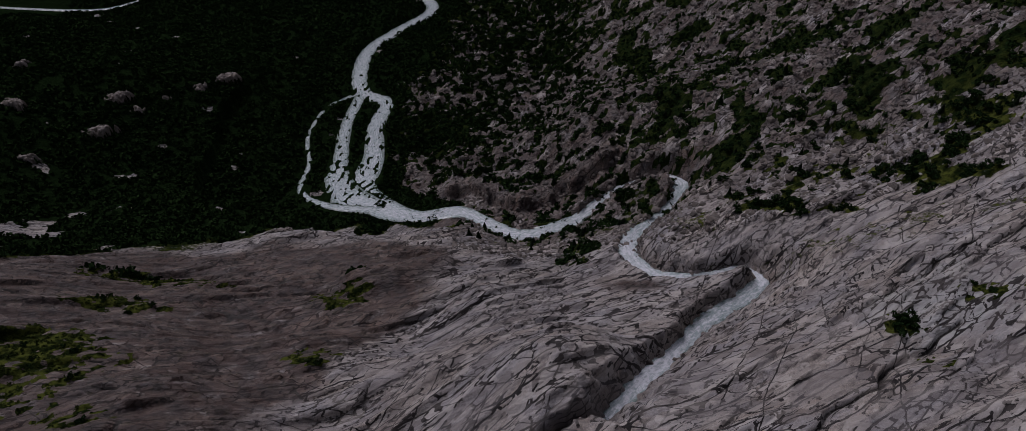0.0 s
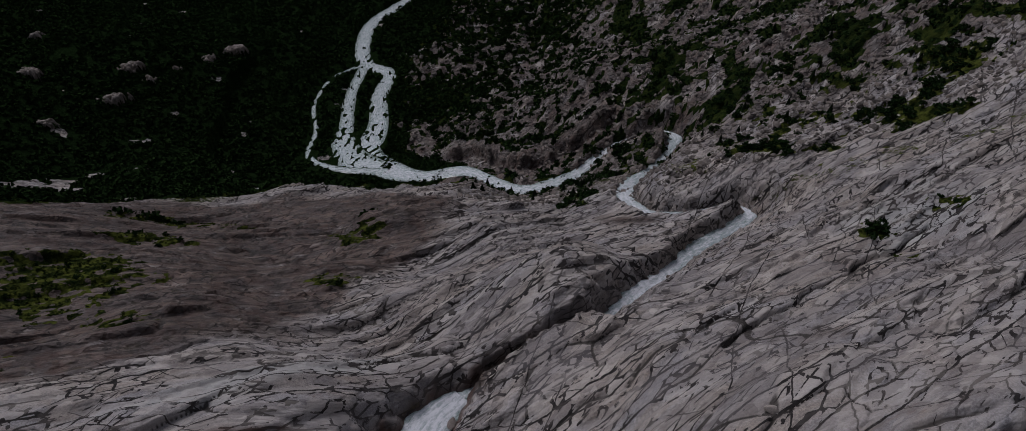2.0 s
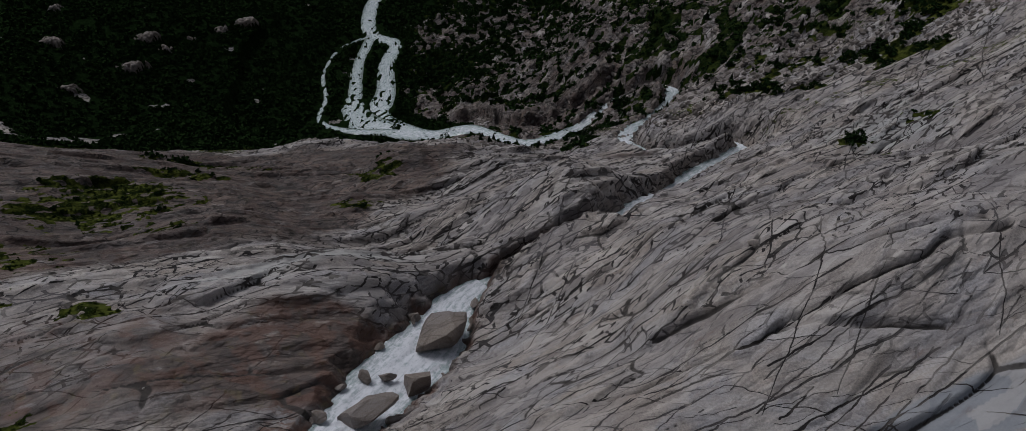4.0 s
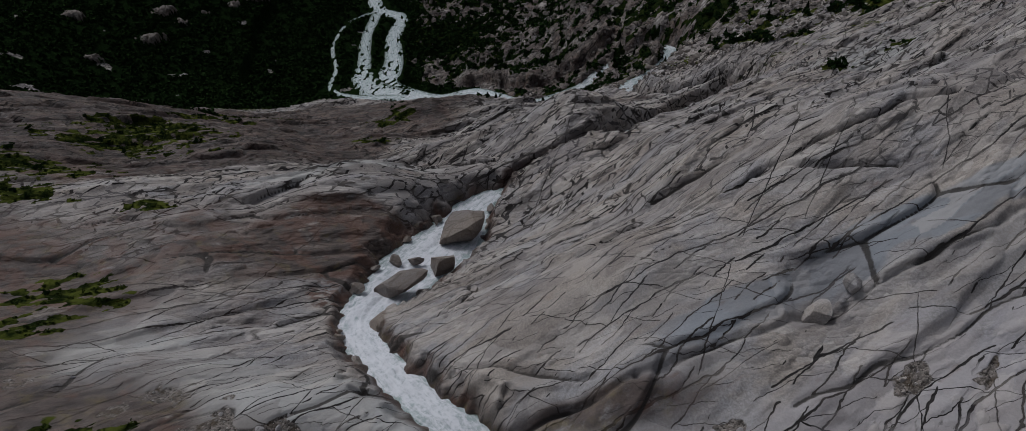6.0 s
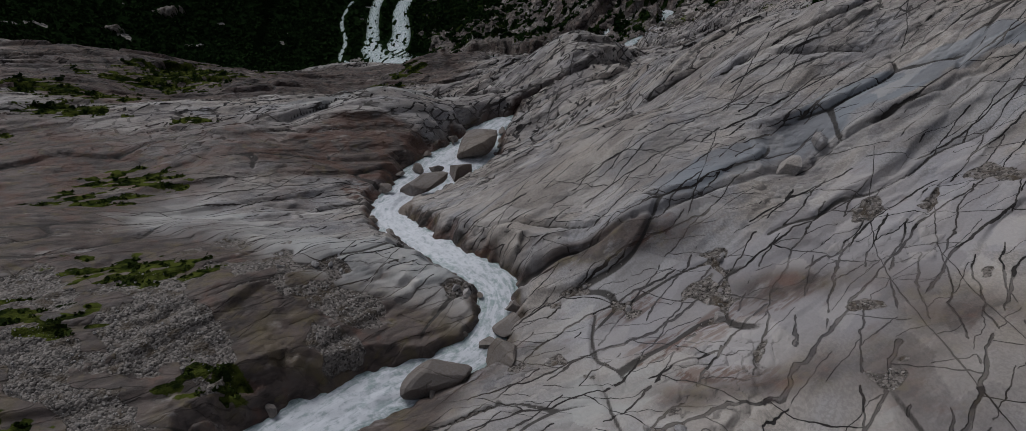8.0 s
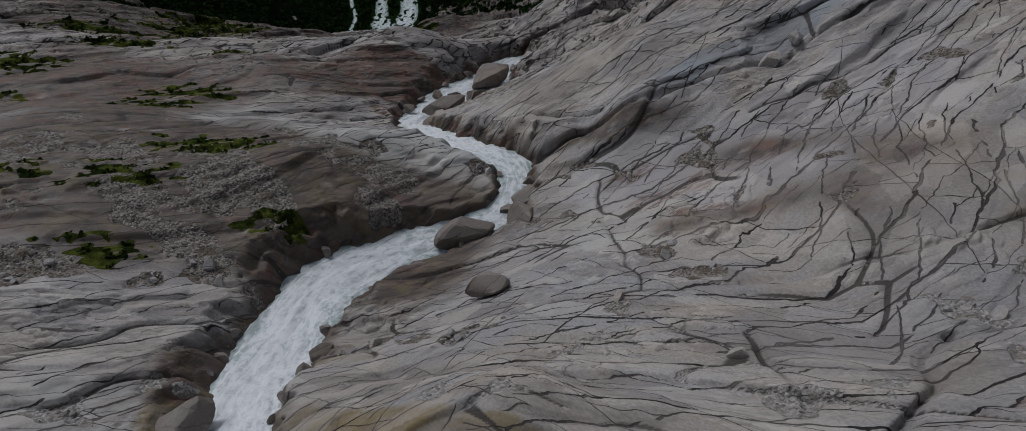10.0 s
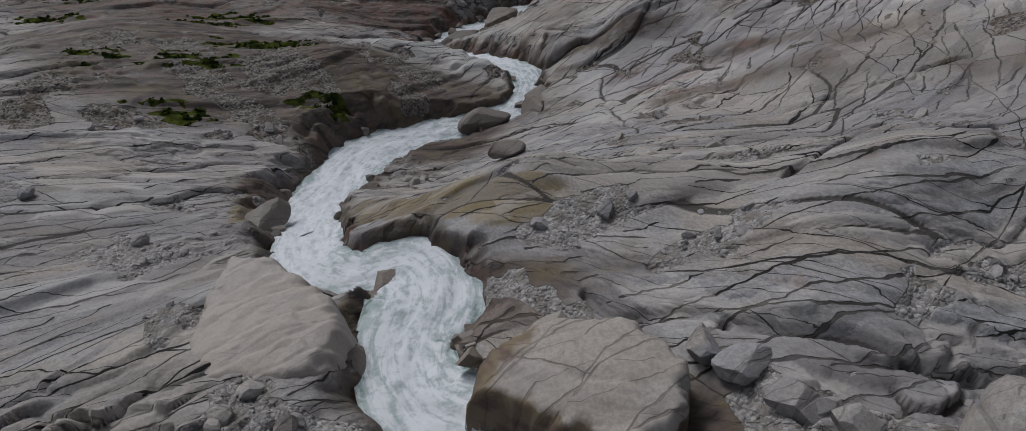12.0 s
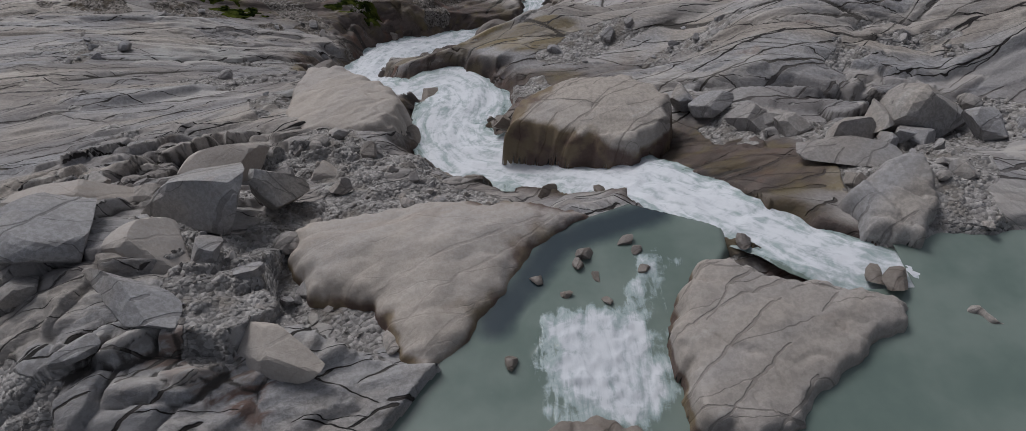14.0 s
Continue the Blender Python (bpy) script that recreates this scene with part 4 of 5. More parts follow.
def water_material(name, foamy=True):
    """Milky glacier water; where it tumbles it is white with air. flow: along, across, froth."""
    m, n, l = material(name)
    geo = n.new("ShaderNodeNewGeometry").outputs["Position"]
    att = n.new("ShaderNodeAttribute")
    att.attribute_name = "flow"
    sep = n.new("ShaderNodeSeparateXYZ")
    l.new(att.outputs["Vector"], sep.inputs[0])
    deep = mixer(n, l, stepped(n, l, noise_tex(n, l, geo, 0.12, 4), 0.35, 0.65), (0.125, 0.165, 0.145), (0.185, 0.225, 0.20))
    deep = mixer(n, l, stepped(n, l, sums(n, l, "ADD", sep.outputs[2], sums(n, l, "MULTIPLY", noise_tex(n, l, geo, 0.5, 4), 0.2)), -0.35, -0.75), deep, (0.035, 0.05, 0.06))
    comb = n.new("ShaderNodeCombineXYZ")
    l.new(sums(n, l, "MULTIPLY", sep.outputs[0], 0.3), comb.inputs[0])
    l.new(sums(n, l, "MULTIPLY", sep.outputs[1], 1.1), comb.inputs[1])
    streak = noise_tex(n, l, comb.outputs[0], 1.0, 7, 0.62, 0.6)
    curl = noise_tex(n, l, geo, 0.9, 7, 0.65, 0.8)
    mixn = sums(n, l, "ADD", sums(n, l, "MULTIPLY", streak, 0.6), sums(n, l, "MULTIPLY", curl, 0.4))
    froth = stepped(n, l, sums(n, l, "ADD", sep.outputs[2], sums(n, l, "MULTIPLY", sums(n, l, "SUBTRACT", mixn, 0.5), 1.9)), 0.3, 0.7)
    white = mixer(n, l, stepped(n, l, mixn, 0.3, 0.6), (0.41, 0.435, 0.47), (0.63, 0.645, 0.675))
    stir = sums(n, l, "ADD", sep.outputs[2], sums(n, l, "MULTIPLY", sums(n, l, "SUBTRACT", mixn, 0.5), 2.2))
    milky = mixer(n, l, stepped(n, l, stir, 0.25, 0.5), deep, (0.30, 0.365, 0.365))
    col = mixer(n, l, stepped(n, l, stir, 0.45, 0.85), milky, white)
    rough = mixer(n, l, froth, (0.12, 0.12, 0.12), (0.7, 0.7, 0.7))
    wave = noise_tex(n, l, geo, 2.2, 4)
    h = sums(n, l, "ADD", sums(n, l, "MULTIPLY", sums(n, l, "MULTIPLY", mixn, froth), 1.0), sums(n, l, "MULTIPLY", wave, 0.06))
    finish(n, l, col, rough, h, 0.2, 0.35)
    return m


GROUND, RUBBLE = ground_material(), rubble_material("loose_rubble", (0.15, 0.135, 0.125), (0.42, 0.395, 0.37))
SCREE = rubble_material("mossy_scree", (0.035, 0.03, 0.025), (0.21, 0.175, 0.15))
STONE, WET_STONE = stone_material("grey_gneiss_block"), stone_material("river_worn_block", 0.6, 0.4)
PALE_STONE, JOINTED_STONE = stone_material("polished_pale_slab", 0.0, 0.13, 0.5), stone_material("jointed_gneiss", 0.0, 0.45)
POOL_SLAB = stone_material("pale_slab_with_tidemark", 0.0, 0.13, 0.5, -1.0)
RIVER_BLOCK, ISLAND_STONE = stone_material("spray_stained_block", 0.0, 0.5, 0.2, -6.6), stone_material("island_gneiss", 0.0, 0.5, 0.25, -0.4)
CRAG = stone_material("lichened_crag", 0.55, 0.8)
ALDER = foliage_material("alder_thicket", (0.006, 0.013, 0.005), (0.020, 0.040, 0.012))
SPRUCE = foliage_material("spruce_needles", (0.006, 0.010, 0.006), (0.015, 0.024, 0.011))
HEATH = foliage_material("dwarf_shrub_leaves", (0.012, 0.022, 0.007), (0.060, 0.080, 0.018))
BARK = plain_material("grey_bark", (0.09, 0.07, 0.055), 0.9)
WATER = water_material("glacier_water")


# ---------------------------------------------------------------- mesh helpers
def mesh_of(name, verts, faces, mat=None, smooth=False):
    """A mesh from arrays: verts (n, 3), faces (m, 3 or 4)."""
    verts, faces = np.asarray(verts, np.float32), np.asarray(faces, np.int32)
    me = bpy.data.meshes.new(name)
    me.vertices.add(len(verts))
    me.vertices.foreach_set("co", verts.ravel())
    k = faces.shape[1]
    me.loops.add(faces.size)
    me.loops.foreach_set("vertex_index", faces.ravel())
    me.polygons.add(len(faces))
    me.polygons.foreach_set("loop_start", np.arange(0, faces.size, k, dtype=np.int32))
    me.polygons.foreach_set("use_smooth", np.full(len(faces), smooth))
    me.update(calc_edges=True)
    if mat:
        me.materials.append(mat)
    return me


def grid_faces(rows, cols, keep=None):
    i = np.arange((rows - 1) * cols).reshape(rows - 1, cols)[:, :-1]
    f = np.stack([i, i + 1, i + 1 + cols, i + cols], -1).reshape(-1, 4)
    return f if keep is None else f[keep[f].all(1)]


def add_vectors(me, name, values):
    a = me.attributes.new(name, "FLOAT_VECTOR", "POINT")
    a.data.foreach_set("vector", np.asarray(values, np.float32).ravel())


def add_colours(me, name, values):
    a = me.attributes.new(name, "FLOAT_COLOR", "POINT")
    a.data.foreach_set("color", np.asarray(values, np.float32).ravel())


# ---------------------------------------------------------------- the ground: one sheet, finer where the view comes close
def build_ground():
    ys, y = [-3000.0, -1500.0, -800.0, -500.0, -350.0, -280.0, -245.0], -225.0
    while y < 700:
        ys.append(y)
        y += float(np.interp(y, [-225, -205, -195, -120, -40, 60, 180, 300, 500, 700], [2.0, 0.6, 0.28, 0.33, 0.44, 0.6, 0.85, 2.0, 3.4, 6.0]))
    ys += [720, 760, 830, 950, 1200, 1600, 2200, 3000]
    ys = np.array(ys)
    mid = np.interp(ys, [-225, -200, 0, 300, 700], [-28, -26, -15, -20, -60])
    half = np.interp(ys, [-225, -195, -120, 0, 150, 300, 700], [62, 66, 92, 150, 245, 330, 560])
    s = np.linspace(-1, 1, 760)
    out = np.array([1.06, 1.15, 1.35, 1.7, 2.4, 4.0, 8.0, 16.0, 40.0])
    s = np.concatenate([-out[::-1], s, out])
    x = mid[:, None] + half[:, None] * s[None, :]
    x = np.clip(x, -3000, 3000) + np.linspace(0, 0.01, x.shape[1])[None, :]
    yy = np.repeat(ys[:, None], len(s), 1)
    z, plants, gravel, wet, joint, c1, c2, c3, valley, tint = ground(x, yy, True)
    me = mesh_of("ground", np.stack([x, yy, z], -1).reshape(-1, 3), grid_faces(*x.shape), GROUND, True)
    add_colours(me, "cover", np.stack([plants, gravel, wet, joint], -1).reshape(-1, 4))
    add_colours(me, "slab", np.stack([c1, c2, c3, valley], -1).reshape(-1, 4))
    add_colours(me, "tint", tint.reshape(-1, 4))
    u, v = along_strike(x, yy)
    a, b = math.cos(STRIKE), math.sin(STRIKE)
    add_vectors(me, "lay", np.stack([u * a - v * b, u * b + v * a, z], -1).reshape(-1, 3))
    return tagged(new("ground", me), "ice-polished grey rock slabs with gravel and turf", "ground", kind="structure")


build_ground()


# ---------------------------------------------------------------- water
def build_stream(name, points, label, step, cols, froth):
    c = course(points, step)
    tan = np.gradient(c[:, :2], axis=0)
    tan /= np.linalg.norm(tan, axis=1)[:, None] + 1e-9
    side = np.stack([-tan[:, 1], tan[:, 0]], 1)
    a = np.linspace(-1, 1, cols)
    half = c[:, 3] / 2 + 0.55
    x = c[:, 0, None] + side[:, 0, None] * half[:, None] * a
    y = c[:, 1, None] + side[:, 1, None] * half[:, None] * a
    dist = np.concatenate([[0], np.cumsum(np.hypot(*np.diff(c[:, :2], axis=0).T))])
    slope = np.abs(np.gradient(c[:, 2], dist + np.arange(len(dist)) * 1e-6))
    rough = np.clip(slope * 1.6 + 0.25, 0.2, 1.0)[:, None]
    along, across = np.repeat(dist[:, None], cols, 1), half[:, None] * a[None, :]
    z = c[:, 2, None] + rough * (0.45 * fbm(along / 6 + 0.4 * fbm(x / 5, y / 5, 133, 2), across / 2.6, 131, 4) + 0.16 * fbm(x / 1.7, y / 1.7, 137, 4)) - 0.25 * np.abs(a[None, :]) ** 3
    f = np.clip(froth + 0.35 * (slope[:, None] - 0.2), 0, 1.1) - 0.4 * np.abs(a[None, :]) ** 3
    me = mesh_of(name, np.stack([x, y, z], -1).reshape(-1, 3), grid_faces(*x.shape), WATER, True)
    add_vectors(me, "flow", np.stack([along, across, f + 0 * x], -1).reshape(-1, 3))
    return tagged(new(name, me), label, "river", kind="structure")


build_stream("water_rapids", RAPIDS, "white foaming rapids pouring from the glacier lake", 0.35, 34, 0.8)
build_stream("water_falls", FALLS, "white waterfall tumbling down the rock slabs", 0.45, 32, 0.8)
build_stream("water_slot", SLOT, "thin white water deep in a narrow rock slot", 0.9, 6, 0.6)
build_stream("water_gorge", GORGE, "pale green and white torrent in a rock cleft", 0.9, 14, 0.62)
build_stream("water_valley_river", LOWER, "braided white river on the valley floor", 2.0, 16, 0.62)
build_stream("water_valley_branch", BRANCH, "shallow side channel of the braided river", 2.0, 12, 0.55)
build_stream("water_valley_rivulet", RIVULET, "thin outer channel of the braided river", 2.0, 8, 0.5)
build_stream("water_far_meander", MEANDER, "distant pale river bend in green meadow", 4.0, 5, 0.5)


def build_pool(name, x0, x1, y0, y1, step, level, label, keep, froth):
    gx, gy = np.meshgrid(np.arange(x0, x1, step), np.arange(y0, y1, step))
    inside = keep(gx, gy)
    f = froth(gx, gy)
    z = level + 0.02 * fbm(gx / 2, gy / 2, 141, 3) + np.clip(f, 0, 1) * 0.35 * np.abs(fbm(gx / 1.3, gy / 1.3, 143, 4))
    if name == "water_pool":
        z = z - 2.2 * (1 - ramp(pool_margin(gx, gy), 0.2, 1.6)) * ramp(gx, -24, -18)
    me = mesh_of(name, np.stack([gx, gy, z], -1).reshape(-1, 3), grid_faces(*gx.shape, inside.ravel()), WATER, True)
    add_vectors(me, "flow", np.stack([gy, gx, f], -1).reshape(-1, 3))
    return tagged(new(name, me), label, "water", kind="structure")


def pool_margin(x, y):
    return np.minimum(np.interp(x, SHORE_X, SHORE_Y) + 1.5 - y, np.interp(y, [-230, -197, -186, -180, -174], [-15, -14, -12, -8.2, -8.0]) - x)


def in_pool(x, y):
    return (x < np.interp(y, [-230, -197, -186, -180, -174], [-15, -14, -12, -8.2, -8.0])) & (x > -48) & (y < np.interp(x, SHORE_X, SHORE_Y) + 1.5)


def pool_froth(x, y):
    """White where the inflow tumbles in, dark where the deep clear water stands under the slab."""
    wx, wy = x + 1.3 * fbm(x / 3.0, y / 3.0, 145, 3), y + 1.3 * fbm(x / 3.0, y / 3.0, 146, 3)
    boil = 1.05 * np.exp(-((wx + 21) / 4.7) ** 4 - ((wy + 190.3) / 5.6) ** 4)
    plume = 0.7 * np.exp(-(beside(wx, wy, (-18.8, -187), (-16.2, -181.0)) / 1.5) ** 2)
    clear = np.exp(-(np.minimum(beside(x, y, (-15, -175.5), (-23.5, -178.6)), beside(x, y, (-23.5, -178.6), (-29, -186.5))) / 2.6) ** 2)
    return np.maximum(boil, plume) - 0.12 - 0.75 * clear * (1 - np.maximum(boil, plume))


build_pool("water_pool", -48, -7.5, -200, -172, 0.3, POOL_Z, "green milky pool with a white inflow", in_pool,
           pool_froth)
build_pool("water_lake", -14, 90, -420, -176, 0.9, LAKE_Z, "still milky green glacier lake", lambda x, y: (x > -13) & ((x > 3) | (y < -186)), lambda x, y: -0.3 + 0 * x)


# ---------------------------------------------------------------- outcrops: rock masses that stand proud of the ground or water
def inside_distance(x, y, outline):
    """Distance inside the closed outline; negative outside."""
    p = np.array(outline, float)
    q = np.roll(p, -1, 0)
    d, odd = np.full(x.shape, 1e9), np.zeros(x.shape, bool)
    for (ax, ay), (bx, by) in zip(p, q):
        d = np.minimum(d, beside(x, y, (ax, ay), (bx, by)))
        odd ^= ((ay > y) != (by > y)) & (x < (bx - ax) * (y - ay) / (by - ay + 1e-12) + ax)
    return np.where(odd, d, -d)


def outcrop(name, outline, top, lean, foot, shoulder, label, mat, step=0.25, joints=1.0, group="", bulge=0.6, fixed_foot=None, rugged=0.0):
    """A rock mass over an outline in plan. top: height of its middle; lean: rise of the top eastward and northward;
    shoulder: how far in from the edge it rounds off; foot: how deep its sides go below the ground."""
    p = np.array(outline, float)
    cx, cy = p.mean(0)
    x, y = np.meshgrid(np.arange(p[:, 0].min() - 1.2, p[:, 0].max() + 1.2, step), np.arange(p[:, 1].min() - 1.2, p[:, 1].max() + 1.2, step))
    e = inside_distance(x + 0.5 * vnoise(x / 2.2, y / 2.2, 151), y + 0.5 * vnoise(x / 2.2, y / 2.2, 152), outline) + 0.25 * vnoise(x / 0.9, y / 0.9, 153)
    e = e + rugged * 2.2 * fbm(x / 5, y / 4, 154, 4)
    reach = max(e.max(), 0.5)
    u, v = along_strike(x, y)
    e2, c2, fv, fu, band = slabs(u, v + 0.2 * u, 3.4, 8.0, 161 + len(name))
    skin = top + lean[0] * (x - cx) + lean[1] * (y - cy) + bulge * ((np.clip(e, 0, reach) / reach) ** 0.7 - 0.5) \
        + joints * ((c2 - 0.5) * 0.3 + fv * 0.3 - 0.22 * (1 - ramp(e2, 0.05, 0.25))) + (0.05 + 0.12 * joints) * fbm(u / 2.5, v / 1.6, 171, 4) + rugged * (1 - 2 * np.abs(fbm(x / 6, y / 4.5, 173, 3))) * 1.6
    low = (ground(x, y)[0] if fixed_foot is None else fixed_foot + 0 * x) - foot
    s = np.clip(e / shoulder, 0, 1)
    z = low + (np.maximum(skin, low + 0.3) - low) * np.sqrt(np.clip(1 - (1 - s) ** 2.6, 0, 1))
    keep = (e > -0.1).ravel()
    me = mesh_of(name, np.stack([x, y, z], -1).reshape(-1, 3), grid_faces(*x.shape, keep), mat, True)
    me.validate()
    bm = bmesh.new()
    bm.from_mesh(me)
    bmesh.ops.delete(bm, geom=[q for q in bm.verts if not q.link_faces], context="VERTS")
    base = new(name, me)
    o = Vector((cx, cy, 0))
    for q in bm.verts:
        q.co -= o
    bm.to_mesh(me)
    bm.free()
    base.location = o
    return tagged(base, label, "rock outcrop", group)


outcrop("rock_slab", [(-46.6, -180.3), (-46.7, -176.3), (-42.4, -174.7), (-35.6, -173.0), (-28.6, -172.6), (-24.5, -173.0), (-17.0, -175.8), (-20.9, -177.5),
                      (-24.3, -179.2), (-27.8, -184.2), (-30.8, -188.9), (-34.1, -191.6), (-36.6, -189.7), (-39.0, -185.2), (-43.7, -184.6)],
        -0.1, (-0.065, 0.015), 2.0, 2.6, "smooth pale buff rock slab sloping into the green pool", POOL_SLAB, joints=0.2, bulge=1.6)
outcrop("rock_island", [(-14.6, -184.6), (-16.4, -189.2), (-16.0, -192.5), (-16.2, -196.5), (-12.1, -198.2), (-8.5, -196.9), (-4.6, -193.2), (1.4, -189.4), (2.4, -187.2),
                        (-2.0, -185.4), (-7.9, -184.3), (-10.5, -182.3), (-12.8, -182.6)],
        1.5, (-0.02, 0.03), 1.5, 1.3, "jointed grey-brown rock island standing in the lake outlet", ISLAND_STONE, joints=0.7, bulge=0.8, fixed_foot=-2.2)
outcrop("lake_stone", [(5.8, -188.6), (6.6, -187.4), (7.7, -187.2), (8.6, -189.8), (7.0, -189.3)], 0.25, (0, 0), 0.5, 0.7,
        "low grey rock tip breaking the lake surface", STONE, 0.12, 0.2, "", 0.2, -0.9)
outcrop("shore_rock", [(-27, -196.2), (-25.2, -195.2), (-22.6, -194.8), (-19.5, -195.7), (-17.9, -197.2), (-19, -200), (-27, -200)], -0.2, (0, 0), 0.5, 0.9,
        "wet brown rock rib at the pool's inflow", WET_STONE, 0.2, 0.8, "", 0.5, -2.5)
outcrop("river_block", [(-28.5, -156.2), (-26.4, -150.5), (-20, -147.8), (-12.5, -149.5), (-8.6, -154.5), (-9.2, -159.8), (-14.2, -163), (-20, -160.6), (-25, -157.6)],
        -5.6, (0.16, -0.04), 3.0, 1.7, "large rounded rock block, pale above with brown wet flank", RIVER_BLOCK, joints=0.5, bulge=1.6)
outcrop("bank_slab", [(-55, -151.7), (-56.5, -144.6), (-56, -133.0), (-50.5, -133.4), (-42.5, -140.4), (-39.4, -145.6), (-42, -151.0), (-47.4, -152.6)],
        -11.6, (0.02, -0.16), 2.5, 1.8, "broad pale rock slab on the bank of the rapids", PALE_STONE, joints=0.7, bulge=1.2)
outcrop("shore_block", [(0.4, -176.6), (4.4, -173.6), (9.0, -172.3), (8.0, -178.2), (5.4, -182.4), (1.2, -181.2)], 2.0, (0.1, 0.06), 2.0, 1.1,
        "angular split rock block above the lake outlet", STONE, joints=1.2, bulge=0.5)
for at, size, turn in [((-224, 470), (26, 16, 12), 20), ((-235, 446), (13, 9, 7), 60), ((-276, 412), (24, 14, 8), 10), ((-276, 373), (26, 13, 9), 30), ((-326, 380), (26, 12, 8), 150),
                       ((-345, 430), (14, 9, 6), 70), ((-262, 404), (12, 8, 6), 40), ((-297, 331), (16, 9, 6), 15), ((-250, 425), (10, 7, 5), 100)]:
    c, d = math.cos(radians(turn)), math.sin(radians(turn))
    ring = [(at[0] + size[0] / 2 * k * (math.cos(q) * c) - size[1] / 2 * k * math.sin(q) * d, at[1] + size[0] / 2 * k * math.cos(q) * d + size[1] / 2 * k * math.sin(q) * c)
            for q, k in zip(np.arange(9) * 0.698, (1, 0.85, 1.1, 0.9, 1, 0.8, 1.05, 0.95, 0.85))]
    outcrop("valley_crag", ring, float(ground_z(*at)[0]) + 0.3 * size[2], (0.1, -0.25), 3.0, 3.5, "pale grey crag standing out of the alder thicket", CRAG, 0.6, 2.0, "crags in the valley", 1.5, None, 1.0)


# ---------------------------------------------------------------- boulders
def blocky(seed, cuts=11, level=3):
    """A unit block: a ball sliced by planes, with worn edges."""
    bm = bmesh.new()
    bmesh.ops.create_icosphere(bm, subdivisions=level, radius=1.0)
    rng = random.Random(seed)
    planes = []
    for k in range(cuts):
        d = Vector((rng.gauss(0, 1), rng.gauss(0, 1), rng.gauss(0, 1))).normalized()
        planes.append((d, rng.uniform(0.38, 0.72)))
    for q in bm.verts:
        for d, h in planes:
            over = q.co.dot(d) - h
            if over > 0:
                q.co -= d * over * 0.985
        q.co += q.co.normalized() * 0.05 * noise.noise(q.co * 1.8 + Vector((seed, 0, 0)))
    return bm


def boulder(name, seed, at, size, turn, label, mat, sink=0.3, group="", level=3):
    bm = blocky(seed, level=level)
    low = min(q.co.z for q in bm.verts)
    turned = Matrix.Rotation(radians(turn), 3, "Z")
    for q in bm.verts:
        q.co = turned @ Vector((q.co.x * size[0] / 1.3, q.co.y * size[1] / 1.3, (q.co.z - low) * size[2] / 1.3))
    me = bpy.data.meshes.new(name)
    bm.to_mesh(me)
    bm.free()
    me.materials.append(mat)
    ob = new(name, me)
    z = float(ground_z(at[0], at[1])[0]) if len(at) < 3 else at[2]
    ob.location = (at[0], at[1], z - sink * size[2])
    return tagged(ob, label, "boulder", group)


# each: place, full size in metres, turn
BIG_BLOCKS = [((-54, -175.2), (9.5, 6, 5.2), 20), ((-48.6, -172.2), (4.6, 4.2, 4.4), 60), ((-51.2, -182), (2.6, 2.0, 1.6), 10), ((-57.5, -169), (3.6, 2.8, 2.2), 120), ((-62.5, -186), (2.6, 2.2, 1.6), 70),
              ((-66, -170), (3.4, 2.4, 1.8), 100), ((-51.5, -164.6), (3.2, 2.2, 1.8), 80), ((-47.5, -184), (1.8, 1.5, 1.1), 25), ((-56.5, -191.5), (2.6, 1.9, 1.3), 50), ((-72, -177), (4, 3, 2.2), 60),
              ((-60.5, -172.5), (3.0, 2.2, 1.8), 15), ((-37, -187.8), (1.6, 1.2, 0.9), 95), ((-44, -168), (2.4, 1.8, 1.4), 40)]
for i, (at, size, turn) in enumerate(BIG_BLOCKS):
    boulder("boulder", 11 + i, at, size, turn, "large angular grey granite boulder on the rubble shore" if i < 2 else "angular pale grey boulder among rubble", STONE, 0.25, "blocks on the shore")
# bedrock come apart into low blocks, sunk in gravel: x, y, length, width, rise, bearing
BED_BLOCKS = [(-63, -181.5, 6.5, 5.5, 1.9, 60), (-64.5, -175, 8, 5, 1.9, -8), (-55, -182.6, 4.6, 4.0, 1.8, 20), (-53.5, -188, 7, 3.4, 1.4, -30), (-56, -164.6, 6, 4.4, 1.8, 30), (-46.5, -163.5, 3.6, 2.8, 1.3, 60),
              (-70, -184, 5.5, 4.5, 1.6, 30), (-45, -190.4, 7, 3.0, 1.2, -22)]
for i, (x, y, long, wide, rise, turn) in enumerate(BED_BLOCKS):
    boulder("bedrock_block", 700 + i, (x, y), (1.1 * long, 1.1 * wide, 2.3 * rise), turn, "pale rounded bedrock block sunk in grey gravel", PALE_STONE if i % 3 else JOINTED_STONE, 0.64, "bedrock blocks by the shore", 4)
ROW_BLOCKS = [((-4.1, -154.6), (4.6, 3, 2.2), 20), ((-0.7, -158.6), (4.4, 3, 2.4), 150), ((2.4, -161.4), (4.2, 2.8, 2), 10), ((5.4, -165.4), (5, 3.4, 3), 30),
              ((9.3, -163.6), (3.6, 3, 2.4), 80), ((15.2, -162.4), (7.4, 5, 4.6), 20), ((-7, -151.6), (3.6, 2.6, 2), 60), ((3.8, -169), (9, 4, 1.6), 160), ((12.2, -166.5), (3.2, 2.6, 2), 45),
              ((18.6, -166.5), (4, 3, 2.4), 110), ((-20, -145.6), (4.4, 3.2, 2.6), 30)]
